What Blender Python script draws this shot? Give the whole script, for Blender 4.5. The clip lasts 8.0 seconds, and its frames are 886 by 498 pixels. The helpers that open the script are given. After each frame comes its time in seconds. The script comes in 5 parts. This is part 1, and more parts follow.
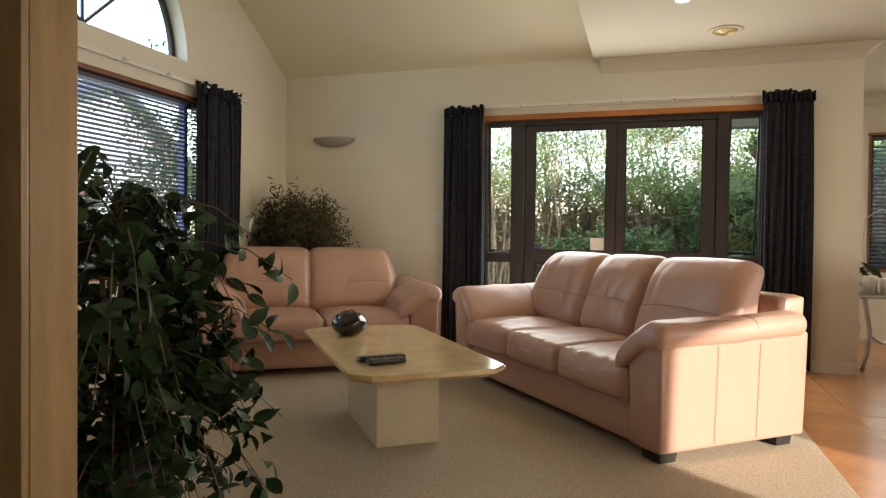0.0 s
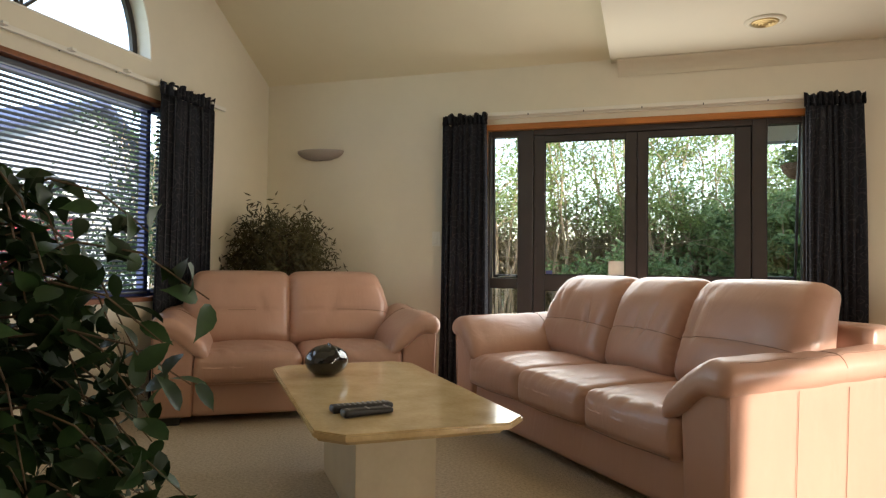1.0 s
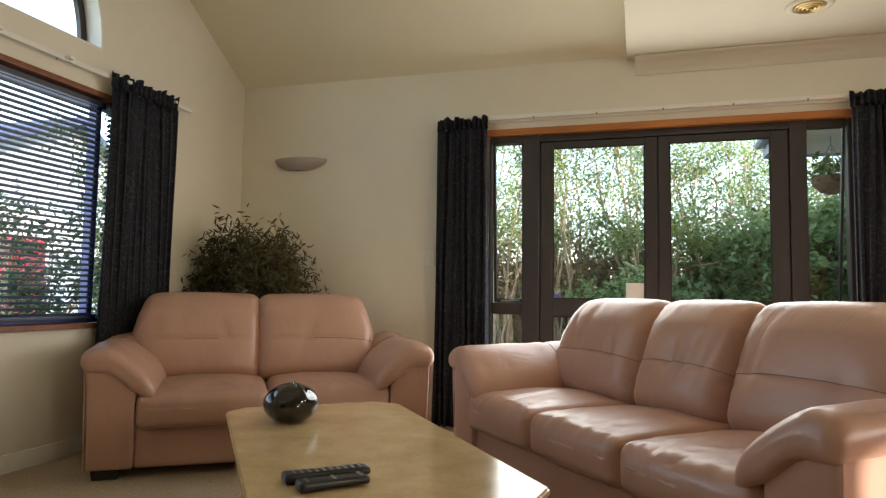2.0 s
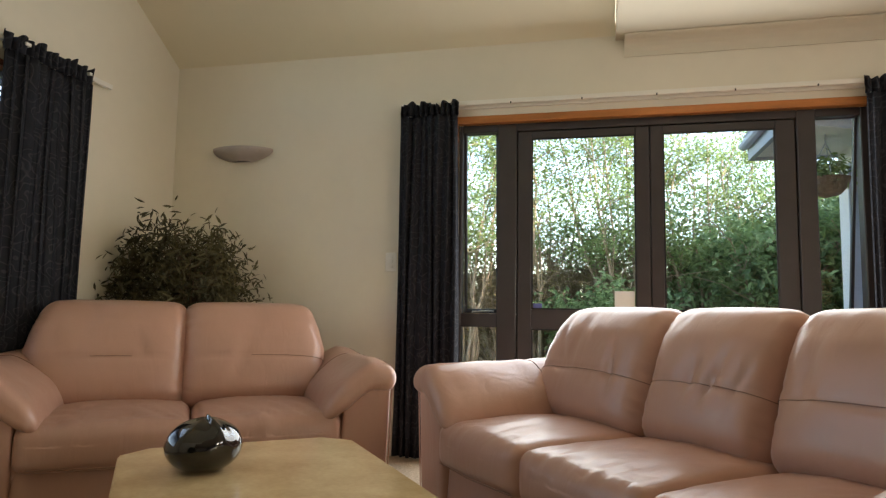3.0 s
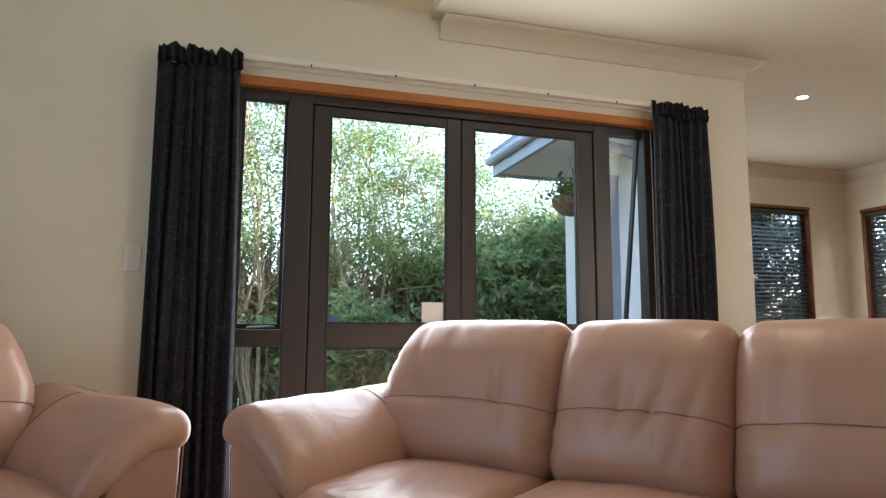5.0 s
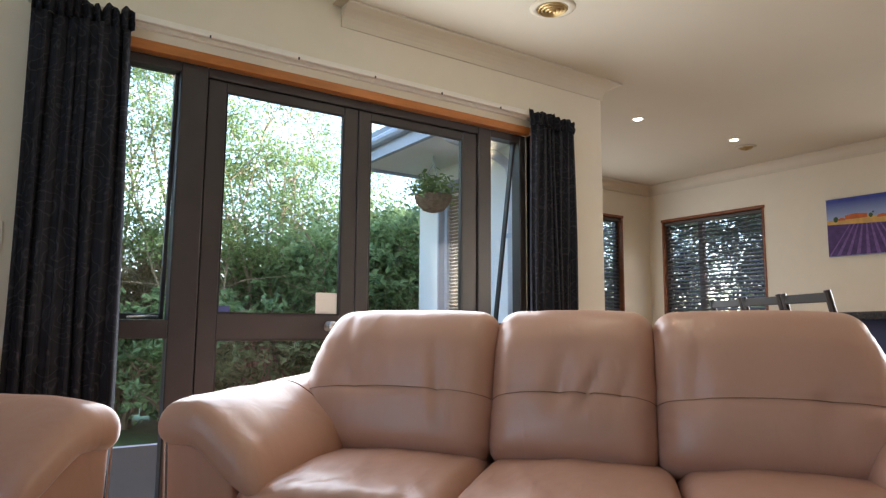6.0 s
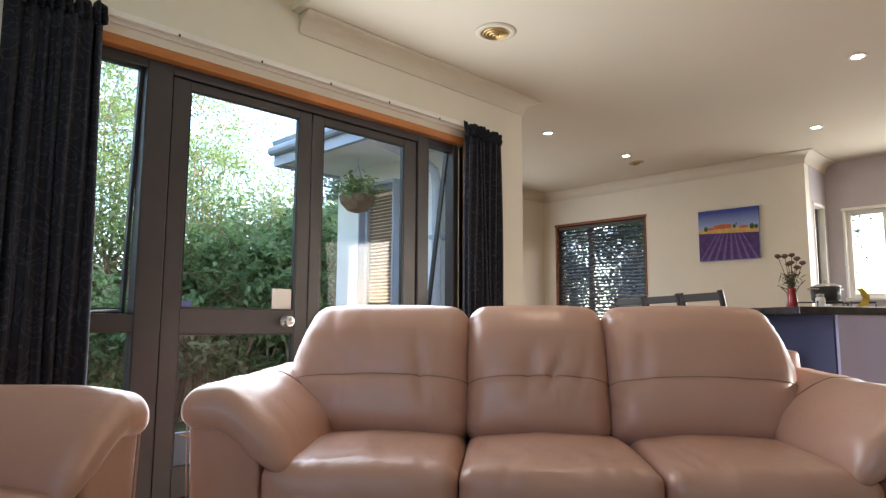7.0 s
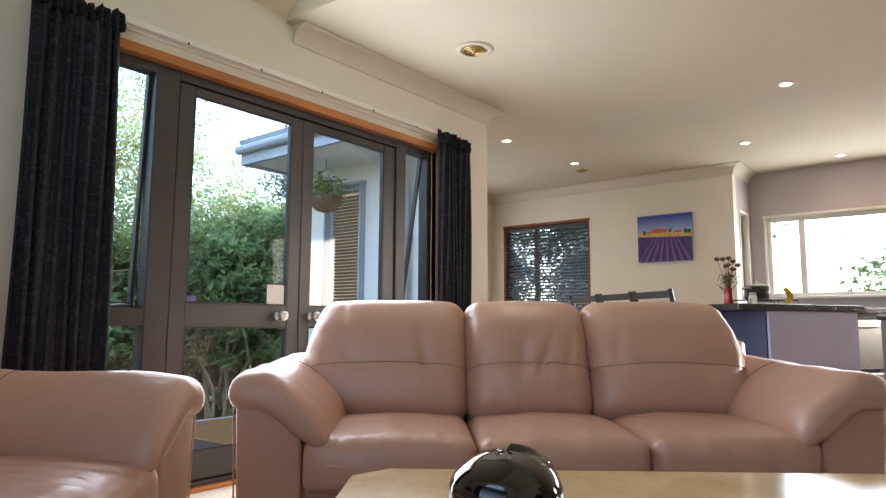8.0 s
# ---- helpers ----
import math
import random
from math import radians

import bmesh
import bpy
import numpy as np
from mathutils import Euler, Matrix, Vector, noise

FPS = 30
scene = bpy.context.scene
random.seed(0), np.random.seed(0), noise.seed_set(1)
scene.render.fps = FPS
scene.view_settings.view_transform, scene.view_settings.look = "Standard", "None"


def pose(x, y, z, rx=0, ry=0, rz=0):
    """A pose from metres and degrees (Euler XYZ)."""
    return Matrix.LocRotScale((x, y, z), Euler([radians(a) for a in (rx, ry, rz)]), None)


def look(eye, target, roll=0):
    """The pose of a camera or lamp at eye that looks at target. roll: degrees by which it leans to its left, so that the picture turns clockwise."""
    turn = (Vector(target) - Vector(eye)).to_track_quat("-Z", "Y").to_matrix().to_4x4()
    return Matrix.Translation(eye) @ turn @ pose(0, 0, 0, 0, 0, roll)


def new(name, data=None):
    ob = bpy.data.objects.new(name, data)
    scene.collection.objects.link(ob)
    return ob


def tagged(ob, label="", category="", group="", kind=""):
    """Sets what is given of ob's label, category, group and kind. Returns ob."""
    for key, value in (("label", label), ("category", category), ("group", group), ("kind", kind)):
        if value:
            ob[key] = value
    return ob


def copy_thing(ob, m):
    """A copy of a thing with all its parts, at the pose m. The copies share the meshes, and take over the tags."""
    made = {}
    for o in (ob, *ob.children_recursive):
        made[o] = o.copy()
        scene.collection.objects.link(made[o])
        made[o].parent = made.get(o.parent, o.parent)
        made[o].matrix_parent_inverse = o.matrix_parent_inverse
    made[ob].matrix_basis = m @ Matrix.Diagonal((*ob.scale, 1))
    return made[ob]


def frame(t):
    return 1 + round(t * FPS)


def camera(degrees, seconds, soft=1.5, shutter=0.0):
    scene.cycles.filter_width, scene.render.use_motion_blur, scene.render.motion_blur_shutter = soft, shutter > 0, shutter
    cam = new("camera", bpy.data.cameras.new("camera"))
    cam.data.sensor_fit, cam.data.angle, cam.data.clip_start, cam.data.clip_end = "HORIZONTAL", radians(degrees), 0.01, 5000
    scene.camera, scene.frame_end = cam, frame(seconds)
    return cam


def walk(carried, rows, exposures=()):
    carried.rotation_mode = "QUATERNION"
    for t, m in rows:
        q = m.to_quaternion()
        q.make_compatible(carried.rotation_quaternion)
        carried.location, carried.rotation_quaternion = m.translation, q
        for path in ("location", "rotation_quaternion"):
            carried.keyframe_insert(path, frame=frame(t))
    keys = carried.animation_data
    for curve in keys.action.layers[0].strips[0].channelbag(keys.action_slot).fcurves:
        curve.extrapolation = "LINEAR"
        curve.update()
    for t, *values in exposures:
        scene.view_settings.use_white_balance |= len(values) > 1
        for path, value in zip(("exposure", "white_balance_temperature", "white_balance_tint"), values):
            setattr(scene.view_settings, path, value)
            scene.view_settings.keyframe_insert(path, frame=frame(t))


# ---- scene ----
cam = camera(68.2, 8.0, soft=1.3)
PATH = [
    (0, (-0.275, -0.429, 1.014), (-0.869, 1.48, 0.974), 0.7),
    (0.5, (-0.374, -0.118, 0.97), (-0.968, 1.792, 0.979), 0.8),
    (1, (-0.469, 0.201, 0.947), (-1.06, 2.111, 1.004), 0.7),
    (1.5, (-0.563, 0.501, 0.924), (-1.148, 2.41, 1.04), 0.8),
    (1.7, (-0.603, 0.612, 0.919), (-1.183, 2.521, 1.047), 0.8),
    (3, (-0.85, 1.342, 0.881), (-1.3, 3.282, 1.07), 0.9),
    (3.5, (-0.989, 1.567, 0.872), (-1.271, 3.535, 1.087), 0.7),
    (4, (-1.169, 1.767, 0.874), (-1.196, 3.753, 1.107), 0.8),
    (4.5, (-1.378, 1.929, 0.874), (-1.116, 3.896, 1.118), 0.6),
    (5, (-1.591, 2.071, 0.874), (-1.018, 3.972, 1.119), 0.3),
    (5.2, (-1.677, 2.116, 0.873), (-0.981, 3.975, 1.115), 0.2),
    (6.3, (-2.17, 2.259, 0.843), (-0.948, 3.825, 1.075), 0.4),
    (6.5, (-2.267, 2.266, 0.837), (-0.985, 3.784, 1.069), 0.3),
    (7, (-2.496, 2.286, 0.828), (-1.089, 3.689, 1.06), 0.3),
    (7.5, (-2.697, 2.311, 0.817), (-1.208, 3.626, 1.047), 0.3),
    (8, (-2.911, 2.319, 0.804), (-1.36, 3.559, 1.032), 0.3),
]
walk(
    cam,
    [(t, look(eye, target, roll)) for t, eye, target, roll in PATH],
    exposures=[(0.0, 2.78, 7350, 10), (1.7, 2.78, 7200, 10), (3.0, 2.86, 6950, 10), (4.5, 2.94, 6500, 11), (6.5, 2.99, 6350, 12), (8.0, 3.10, 6300, 12)],
)

# ---- world and light ----
SUN_AZ, SUN_EL = 130.0, 14.8
world = bpy.data.worlds.new("sky")
scene.world = world
world.use_nodes = True
wn = world.node_tree.nodes
sky = wn.new("ShaderNodeTexSky")
sky.sky_type = "NISHITA"
sky.sun_disc = False
sky.sun_elevation = radians(28)
sky.sun_rotation = radians(SUN_AZ)
wn["Background"].inputs["Strength"].default_value = 0.15
world.node_tree.links.new(sky.outputs["Color"], wn["Background"].inputs["Color"])


def lamp(name, kind, m, energy, color, **extra):
    data = bpy.data.lights.new(name, kind)
    data.energy, data.color = energy, color
    if kind == "AREA":
        data.shape, data.size, data.size_y = "RECTANGLE", extra["size"], extra["size_y"]
    if kind == "SUN":
        data.angle = radians(0.6)
    if kind == "SPOT":
        data.spot_size, data.spot_blend, data.shadow_soft_size = radians(125), 0.9, 0.03
    ob = new(name, data)
    ob.matrix_world = m
    return ob


sun_way = Vector((math.sin(radians(SUN_AZ)) * math.cos(radians(SUN_EL)), math.cos(radians(SUN_AZ)) * math.cos(radians(SUN_EL)), math.sin(radians(SUN_EL))))
lamp("sun", "SUN", look(sun_way * 30, (0, 0, 0)), 1.2, (1.0, 0.99, 0.98))


# daylight entering by the openings
def daylight(name, centre, toward, w, h, power, color=(0.92, 0.96, 1.0)):
    return lamp(name, "AREA", look(centre, toward), power, color, size=w, size_y=h)


daylight("daylight_door", (-0.52, 5.195, 1.1), (-0.52, 0, 0.9), 2.1, 1.9, 8.5)
daylight("daylight_west", (-3.85, 2.9, 1.4), (0, 2.9, 1.2), 2.0, 1.3, 1.5, (0.82, 0.91, 1.0))
daylight("daylight_arch", (-3.66, 2.91, 2.68), (0, 3.0, 1.0), 1.4, 0.6, 0.4, (0.82, 0.91, 1.0))
daylight("daylight_dining", (2.82, 7.17, 1.4), (2.82, 0, 1.2), 1.8, 1.25, 2.5)
daylight("daylight_kitchen", (4.86, 2.6, 1.55), (0, 2.6, 1.2), 2.6, 0.85, 7.0, (1.0, 0.98, 0.96))
# fill light from the added south-east window, out of view
daylight("daylight_south_east", (4.86, -1.12, 1.66), (0, 2.6, 0.6), 1.3, 1.35, 4.0, (1.0, 0.93, 0.82))

# lit recessed downlights
LAMPS = ((2.05, 5.54), (3.2, 5.44), (3.46, 3.83), (2.04, 3.21), (4.5, 3.2), (-0.09, 3.89))
for lx, ly in LAMPS:
    lamp("downlight_beam", "SPOT", look((lx, ly, 2.475), (lx, ly + 0.01, 0)), 1.2, (1.0, 0.80, 0.55))


# ---- materials ----
def mat(name, color, rough=0.6, metal=0.0, vary=0.12, scale=6.0, bump=0.0, bump_scale=80.0, coat=0.0, spec=0.5, per_object=0.0, stretch=(1, 1, 1), dark=None):
    m = bpy.data.materials.new(name)
    m.use_nodes = True
    nt = m.node_tree
    b = nt.nodes["Principled BSDF"]
    b.inputs["Roughness"].default_value = rough
    b.inputs["Metallic"].default_value = metal
    b.inputs["Specular IOR Level"].default_value = spec
    b.inputs["Coat Weight"].default_value = coat
    tc = nt.nodes.new("ShaderNodeTexCoord")
    mp = nt.nodes.new("ShaderNodeMapping")
    mp.inputs["Scale"].default_value = stretch
    nt.links.new(tc.outputs["Object"], mp.inputs["Vector"])
    n1 = nt.nodes.new("ShaderNodeTexNoise")
    n1.inputs["Scale"].default_value = scale
    n1.inputs["Detail"].default_value = 6
    nt.links.new(mp.outputs["Vector"], n1.inputs["Vector"])
    n2 = nt.nodes.new("ShaderNodeTexNoise")
    n2.inputs["Scale"].default_value = scale * 9
    n2.inputs["Detail"].default_value = 4
    nt.links.new(mp.outputs["Vector"], n2.inputs["Vector"])
    mid = nt.nodes.new("ShaderNodeMath")
    mid.operation = "MULTIPLY_ADD"
    mid.inputs[1].default_value = 0.35
    nt.links.new(n2.outputs["Fac"], mid.inputs[0])
    nt.links.new(n1.outputs["Fac"], mid.inputs[2])
    ramp = nt.nodes.new("ShaderNodeMapRange")
    ramp.inputs["From Min"].default_value = 0.4
    ramp.inputs["From Max"].default_value = 0.95
    nt.links.new(mid.outputs[0], ramp.inputs["Value"])
    mix = nt.nodes.new("ShaderNodeMix")
    mix.data_type = "RGBA"
    lo = dark if dark else tuple(c * (1 - vary) for c in color)
    hi = color if dark else tuple(min(1, c * (1 + vary)) for c in color)
    mix.inputs["A"].default_value = (*lo, 1)
    mix.inputs["B"].default_value = (*hi, 1)
    nt.links.new(ramp.outputs[0], mix.inputs["Factor"])
    out = mix.outputs["Result"]
    if per_object:
        info = nt.nodes.new("ShaderNodeObjectInfo")
        mr = nt.nodes.new("ShaderNodeMapRange")
        mr.inputs["To Min"].default_value = 1 - per_object
        mr.inputs["To Max"].default_value = 1 + per_object
        nt.links.new(info.outputs["Random"], mr.inputs["Value"])
        hsv = nt.nodes.new("ShaderNodeHueSaturation")
        nt.links.new(mr.outputs[0], hsv.inputs["Value"])
        nt.links.new(out, hsv.inputs["Color"])
        out = hsv.outputs["Color"]
    nt.links.new(out, b.inputs["Base Color"])
    rr = nt.nodes.new("ShaderNodeMapRange")
    rr.inputs["To Min"].default_value = max(0.02, rough * 0.85)
    rr.inputs["To Max"].default_value = min(1, rough * 1.15)
    nt.links.new(n2.outputs["Fac"], rr.inputs["Value"])
    nt.links.new(rr.outputs[0], b.inputs["Roughness"])
    if bump:
        n3 = nt.nodes.new("ShaderNodeTexNoise")
        n3.inputs["Scale"].default_value = bump_scale
        n3.inputs["Detail"].default_value = 3
        nt.links.new(mp.outputs["Vector"], n3.inputs["Vector"])
        bp = nt.nodes.new("ShaderNodeBump")
        bp.inputs["Strength"].default_value = bump
        bp.inputs["Distance"].default_value = 0.01
        nt.links.new(n3.outputs["Fac"], bp.inputs["Height"])
        nt.links.new(bp.outputs["Normal"], b.inputs["Normal"])
    return m


def glass(name, tint=(1, 1, 1)):
    m = bpy.data.materials.new(name)
    m.use_nodes = True
    nt = m.node_tree
    nt.nodes.remove(nt.nodes["Principled BSDF"])
    tr = nt.nodes.new("ShaderNodeBsdfTransparent")
    tr.inputs["Color"].default_value = (*tint, 1)
    gl = nt.nodes.new("ShaderNodeBsdfGlossy")
    gl.inputs["Roughness"].default_value = 0.01
    lw = nt.nodes.new("ShaderNodeLayerWeight")
    lw.inputs["Blend"].default_value = 0.5
    pw = nt.nodes.new("ShaderNodeMath")
    pw.operation = "POWER"
    pw.inputs[1].default_value = 5.0
    nt.links.new(lw.outputs["Facing"], pw.inputs[0])
    fr = nt.nodes.new("ShaderNodeMath")
    fr.operation = "MULTIPLY_ADD"
    fr.inputs[1].default_value = 0.22
    fr.inputs[2].default_value = 0.018
    nt.links.new(pw.outputs[0], fr.inputs[0])
    mx = nt.nodes.new("ShaderNodeMixShader")
    nt.links.new(fr.outputs[0], mx.inputs[0])
    nt.links.new(tr.outputs[0], mx.inputs[1])
    nt.links.new(gl.outputs[0], mx.inputs[2])
    nt.links.new(mx.outputs[0], nt.nodes["Material Output"].inputs["Surface"])
    return m


def glow(name, color, strength):
    m = bpy.data.materials.new(name)
    m.use_nodes = True
    b = m.node_tree.nodes["Principled BSDF"]
    b.inputs["Base Color"].default_value = (*color, 1)
    b.inputs["Emission Color"].default_value = (*color, 1)
    b.inputs["Emission Strength"].default_value = strength
    return m


M_WALL = mat("cream_paint", (0.755, 0.70, 0.585), 0.75, vary=0.04, scale=1.5, bump=0.04, bump_scale=220, spec=0.3)
# ceiling brightness put into the colours: flat part dimmed, vault lifted
M_CEIL_DIM = mat("ceiling_paint_dimmed", (0.56, 0.51, 0.40), 0.85, vary=0.03, scale=1.2, bump=0.05, bump_scale=160, spec=0.2)
M_VAULT_LIFTED = mat("vault_paint_lifted", (0.80, 0.735, 0.565), 0.85, vary=0.03, scale=1.2, bump=0.05, bump_scale=160, spec=0.2)
M_TRIM = mat("white_trim", (0.80, 0.77, 0.70), 0.45, vary=0.04, scale=3)
M_CARPET = mat("carpet", (0.54, 0.45, 0.335), 0.98, vary=0.24, scale=75, bump=1.0, bump_scale=150, spec=0.05)
M_TILE = mat("terracotta_tile", (0.48, 0.22, 0.09), 0.22, vary=0.22, scale=4, bump=0.03, bump_scale=30, per_object=0.06)
M_GROUT = mat("dark_grout", (0.10, 0.06, 0.04), 0.8)
M_LEATHER = mat("tan_leather", (0.49, 0.285, 0.211), 0.34, vary=0.03, scale=4, bump=0.05, bump_scale=320, spec=0.62)
nt = M_LEATHER.node_tree
crease = nt.nodes.new("ShaderNodeTexNoise")
crease.inputs["Scale"].default_value = 6
crease.inputs["Detail"].default_value = 1.5
crease.inputs["Distortion"].default_value = 1.2
tcl = nt.nodes.new("ShaderNodeTexCoord")
mpl = nt.nodes.new("ShaderNodeMapping")
mpl.inputs["Scale"].default_value = (2.6, 1.4, 0.8)
nt.links.new(tcl.outputs["Object"], mpl.inputs["Vector"])
nt.links.new(mpl.outputs["Vector"], crease.inputs["Vector"])
bpl = nt.nodes.new("ShaderNodeBump")
bpl.inputs["Strength"].default_value = 0.2
bpl.inputs["Distance"].default_value = 0.012
nt.links.new(crease.outputs["Fac"], bpl.inputs["Height"])
grain = [n for n in nt.nodes if n.type == "BUMP" and n != bpl][0]
nt.links.new(bpl.outputs["Normal"], grain.inputs["Normal"])
M_SEAM = mat("leather_piping", (0.25, 0.14, 0.095), 0.5, vary=0.1)
M_FOOT = mat("black_foot", (0.02, 0.018, 0.016), 0.5)
M_FRAME = mat("dark_aluminium", (0.055, 0.050, 0.052), 0.38, metal=0.2, vary=0.1, scale=8)
M_TIMBER = mat("orange_timber", (0.46, 0.17, 0.045), 0.35, vary=0.3, scale=3, stretch=(1, 8, 8))
M_REDWOOD = mat("stained_timber", (0.22, 0.075, 0.03), 0.4, vary=0.3, scale=3, stretch=(1, 8, 8))
M_CURTAIN = mat("dark_curtain", (0.013, 0.0145, 0.021), 0.75, vary=0.4, scale=14, bump=0.2, bump_scale=400, spec=0.25)
nt = M_CURTAIN.node_tree
tcc = nt.nodes.new("ShaderNodeTexCoord")
swirl = nt.nodes.new("ShaderNodeTexNoise")
swirl.inputs["Scale"].default_value = 9
swirl.inputs["Detail"].default_value = 1
nt.links.new(tcc.outputs["Object"], swirl.inputs["Vector"])
band = nt.nodes.new("ShaderNodeMath")
band.operation = "PINGPONG"
band.inputs[1].default_value = 0.06
nt.links.new(swirl.outputs["Fac"], band.inputs[0])
edge = nt.nodes.new("ShaderNodeMapRange")
edge.inputs["From Min"].default_value = 0.045
edge.inputs["From Max"].default_value = 0.058
nt.links.new(band.outputs[0], edge.inputs["Value"])
weave = nt.nodes.new("ShaderNodeMix")
weave.data_type = "RGBA"
weave.inputs["B"].default_value = (0.038, 0.040, 0.050, 1)
old = nt.nodes["Principled BSDF"].inputs["Base Color"].links[0].from_socket
nt.links.new(old, weave.inputs["A"])
nt.links.new(edge.outputs[0], weave.inputs["Factor"])
nt.links.new(weave.outputs["Result"], nt.nodes["Principled BSDF"].inputs["Base Color"])
M_GLASS = glass("window_glass")
M_STONE = mat("cream_travertine", (0.74, 0.56, 0.31), 0.15, vary=0.12, scale=7, dark=(0.52, 0.36, 0.17))
M_STONE_BASE = mat("travertine_base", (0.68, 0.58, 0.42), 0.35, vary=0.1, scale=5, dark=(0.58, 0.48, 0.33))
M_BLACK_GLAZE = mat("black_glaze", (0.006, 0.005, 0.005), 0.06, coat=0.6)
M_BLACK_PLASTIC = mat("black_plastic", (0.015, 0.015, 0.017), 0.4)
M_GREY_BUTTON = mat("grey_button", (0.35, 0.35, 0.36), 0.5)
M_BLIND = mat("blind_slat", (0.075, 0.085, 0.11), 0.45, vary=0.05)
M_BLIND_DARK = mat("dark_blind_slat", (0.07, 0.06, 0.055), 0.45, vary=0.05)
M_BARK = mat("bark", (0.16, 0.11, 0.07), 0.9, vary=0.3, scale=20, bump=0.6)
M_GARDEN_BARK = mat("garden_bark", (0.36, 0.27, 0.17), 0.9, vary=0.35, scale=14, bump=0.5)
M_WHITE_WALL = mat("white_plaster", (0.86, 0.85, 0.82), 0.8, vary=0.05, scale=2, bump=0.1)
M_FASCIA = mat("grey_fascia", (0.40, 0.44, 0.52), 0.5, vary=0.1)
M_STEEL = mat("brushed_steel", (0.62, 0.60, 0.57), 0.28, metal=1.0, vary=0.06, stretch=(1, 1, 20))


# ---- mesh helpers ----
def part(name, bm, material, parent=None, label="", smooth=False):
    me = bpy.data.meshes.new(name)
    bm.normal_update()
    bm.to_mesh(me)
    bm.free()
    if material:
        me.materials.append(material)
    if smooth:
        for p in me.polygons:
            p.use_smooth = True
    ob = new(name, me)
    if parent:
        ob.parent = parent
    if label:
        tagged(ob, label)
    return ob


def box(bm, x0, y0, z0, x1, y1, z1, bevel=0.0, seg=2):
    vs = [bm.verts.new(p) for p in ((x0, y0, z0), (x1, y0, z0), (x1, y1, z0), (x0, y1, z0), (x0, y0, z1), (x1, y0, z1), (x1, y1, z1), (x0, y1, z1))]
    fs = [bm.faces.new([vs[i] for i in q]) for q in ((3, 2, 1, 0), (4, 5, 6, 7), (0, 1, 5, 4), (1, 2, 6, 5), (2, 3, 7, 6), (3, 0, 4, 7))]
    if bevel:
        es = list({e for f in fs for e in f.edges})
        bmesh.ops.bevel(bm, geom=es, offset=bevel, segments=seg, affect="EDGES", profile=0.6)
    return vs


def boxed(*a, bevel=0.0, seg=2):
    bm = bmesh.new()
    box(bm, *a, bevel=bevel, seg=seg)
    return bm


def prism(poly, axis, a, b):
    """A closed polygon of 2D points pushed from a to b along an axis."""
    bm = bmesh.new()
    def at(p, h):
        return {"x": (h, p[0], p[1]), "y": (p[0], h, p[1]), "z": (p[0], p[1], h)}[axis]
    lo = [bm.verts.new(at(p, a)) for p in poly]
    hi = [bm.verts.new(at(p, b)) for p in poly]
    bm.faces.new(lo)
    bm.faces.new(hi[::-1])
    n = len(poly)
    for i in range(n):
        bm.faces.new((lo[i], hi[i], hi[(i + 1) % n], lo[(i + 1) % n]))
    bmesh.ops.recalc_face_normals(bm, faces=bm.faces[:])
    return bm


def tube(bm, pts, radius, sides=8, taper=None):
    """A round bar along points; taper gives the end radius."""
    rings = []
    for i, p in enumerate(pts):
        p = Vector(p)
        d = (Vector(pts[min(i + 1, len(pts) - 1)]) - Vector(pts[max(i - 1, 0)])).normalized()
        side = d.cross(Vector((0.31, 0.17, 0.93))).normalized()
        up = d.cross(side)
        r = radius if taper is None else radius + (taper - radius) * i / (len(pts) - 1)
        rings.append([bm.verts.new(p + side * (r * math.cos(2 * math.pi * k / sides)) + up * (r * math.sin(2 * math.pi * k / sides))) for k in range(sides)])
    for a, b in zip(rings, rings[1:]):
        for k in range(sides):
            bm.faces.new((a[k], a[(k + 1) % sides], b[(k + 1) % sides], b[k]))
    bm.faces.new(rings[0][::-1])
    bm.faces.new(rings[-1])


def tubed(pts, radius, sides=8, taper=None):
    bm = bmesh.new()
    tube(bm, pts, radius, sides, taper)
    bmesh.ops.recalc_face_normals(bm, faces=bm.faces[:])
    return bm


def lathe(profile, sides=32):
    bm = bmesh.new()
    rings = [[bm.verts.new((r * math.cos(2 * math.pi * k / sides), r * math.sin(2 * math.pi * k / sides), z)) for k in range(sides)] for r, z in profile]
    for a, b in zip(rings, rings[1:]):
        for k in range(sides):
            bm.faces.new((a[k], a[(k + 1) % sides], b[(k + 1) % sides], b[k]))
    bm.faces.new(rings[0][::-1])
    bm.faces.new(rings[-1])
    bmesh.ops.recalc_face_normals(bm, faces=bm.faces[:])
    return bm


def thing(name, label, category, m=None, group="", kind=""):
    ob = new(name)
    ob.empty_display_size = 0.1
    if m is not None:
        ob.matrix_world = m
    return tagged(ob, label, category, group, kind)


# ---- structure ----
WX = -3.64          # inner face of the arched-window wall
WY = 5.21           # inner face of the french-door wall
PX = 1.26           # end of that wall
DY = 7.20           # inner face of the dining room's far wall
EX = 4.25           # picture wall
FLAT = 2.49         # flat ceiling
SPRING = 2.52       # where the vault starts
RIDGE_Y = 2.91
RIDGE_Z = SPRING + (WY - RIDGE_Y) * 0.593
VX = -0.72          # edge of the vault
D0, D1, DH = -1.66, 0.62, 2.03   # french door opening
SOUTH = 0.61


def wall(name, bm, label, material=M_WALL):
    return tagged(part(name, bm, material), label, "wall", kind="structure")


# door wall
bm = bmesh.new()
box(bm, WX - 0.14, WY, 0, D0, WY + 0.14, 2.75)
box(bm, D1, WY, 0, PX, WY + 0.14, 2.75)
box(bm, D0, WY, DH + 0.02, D1, WY + 0.14, 2.75)
wall("wall_north", bm, "cream painted plaster wall around the french doors")
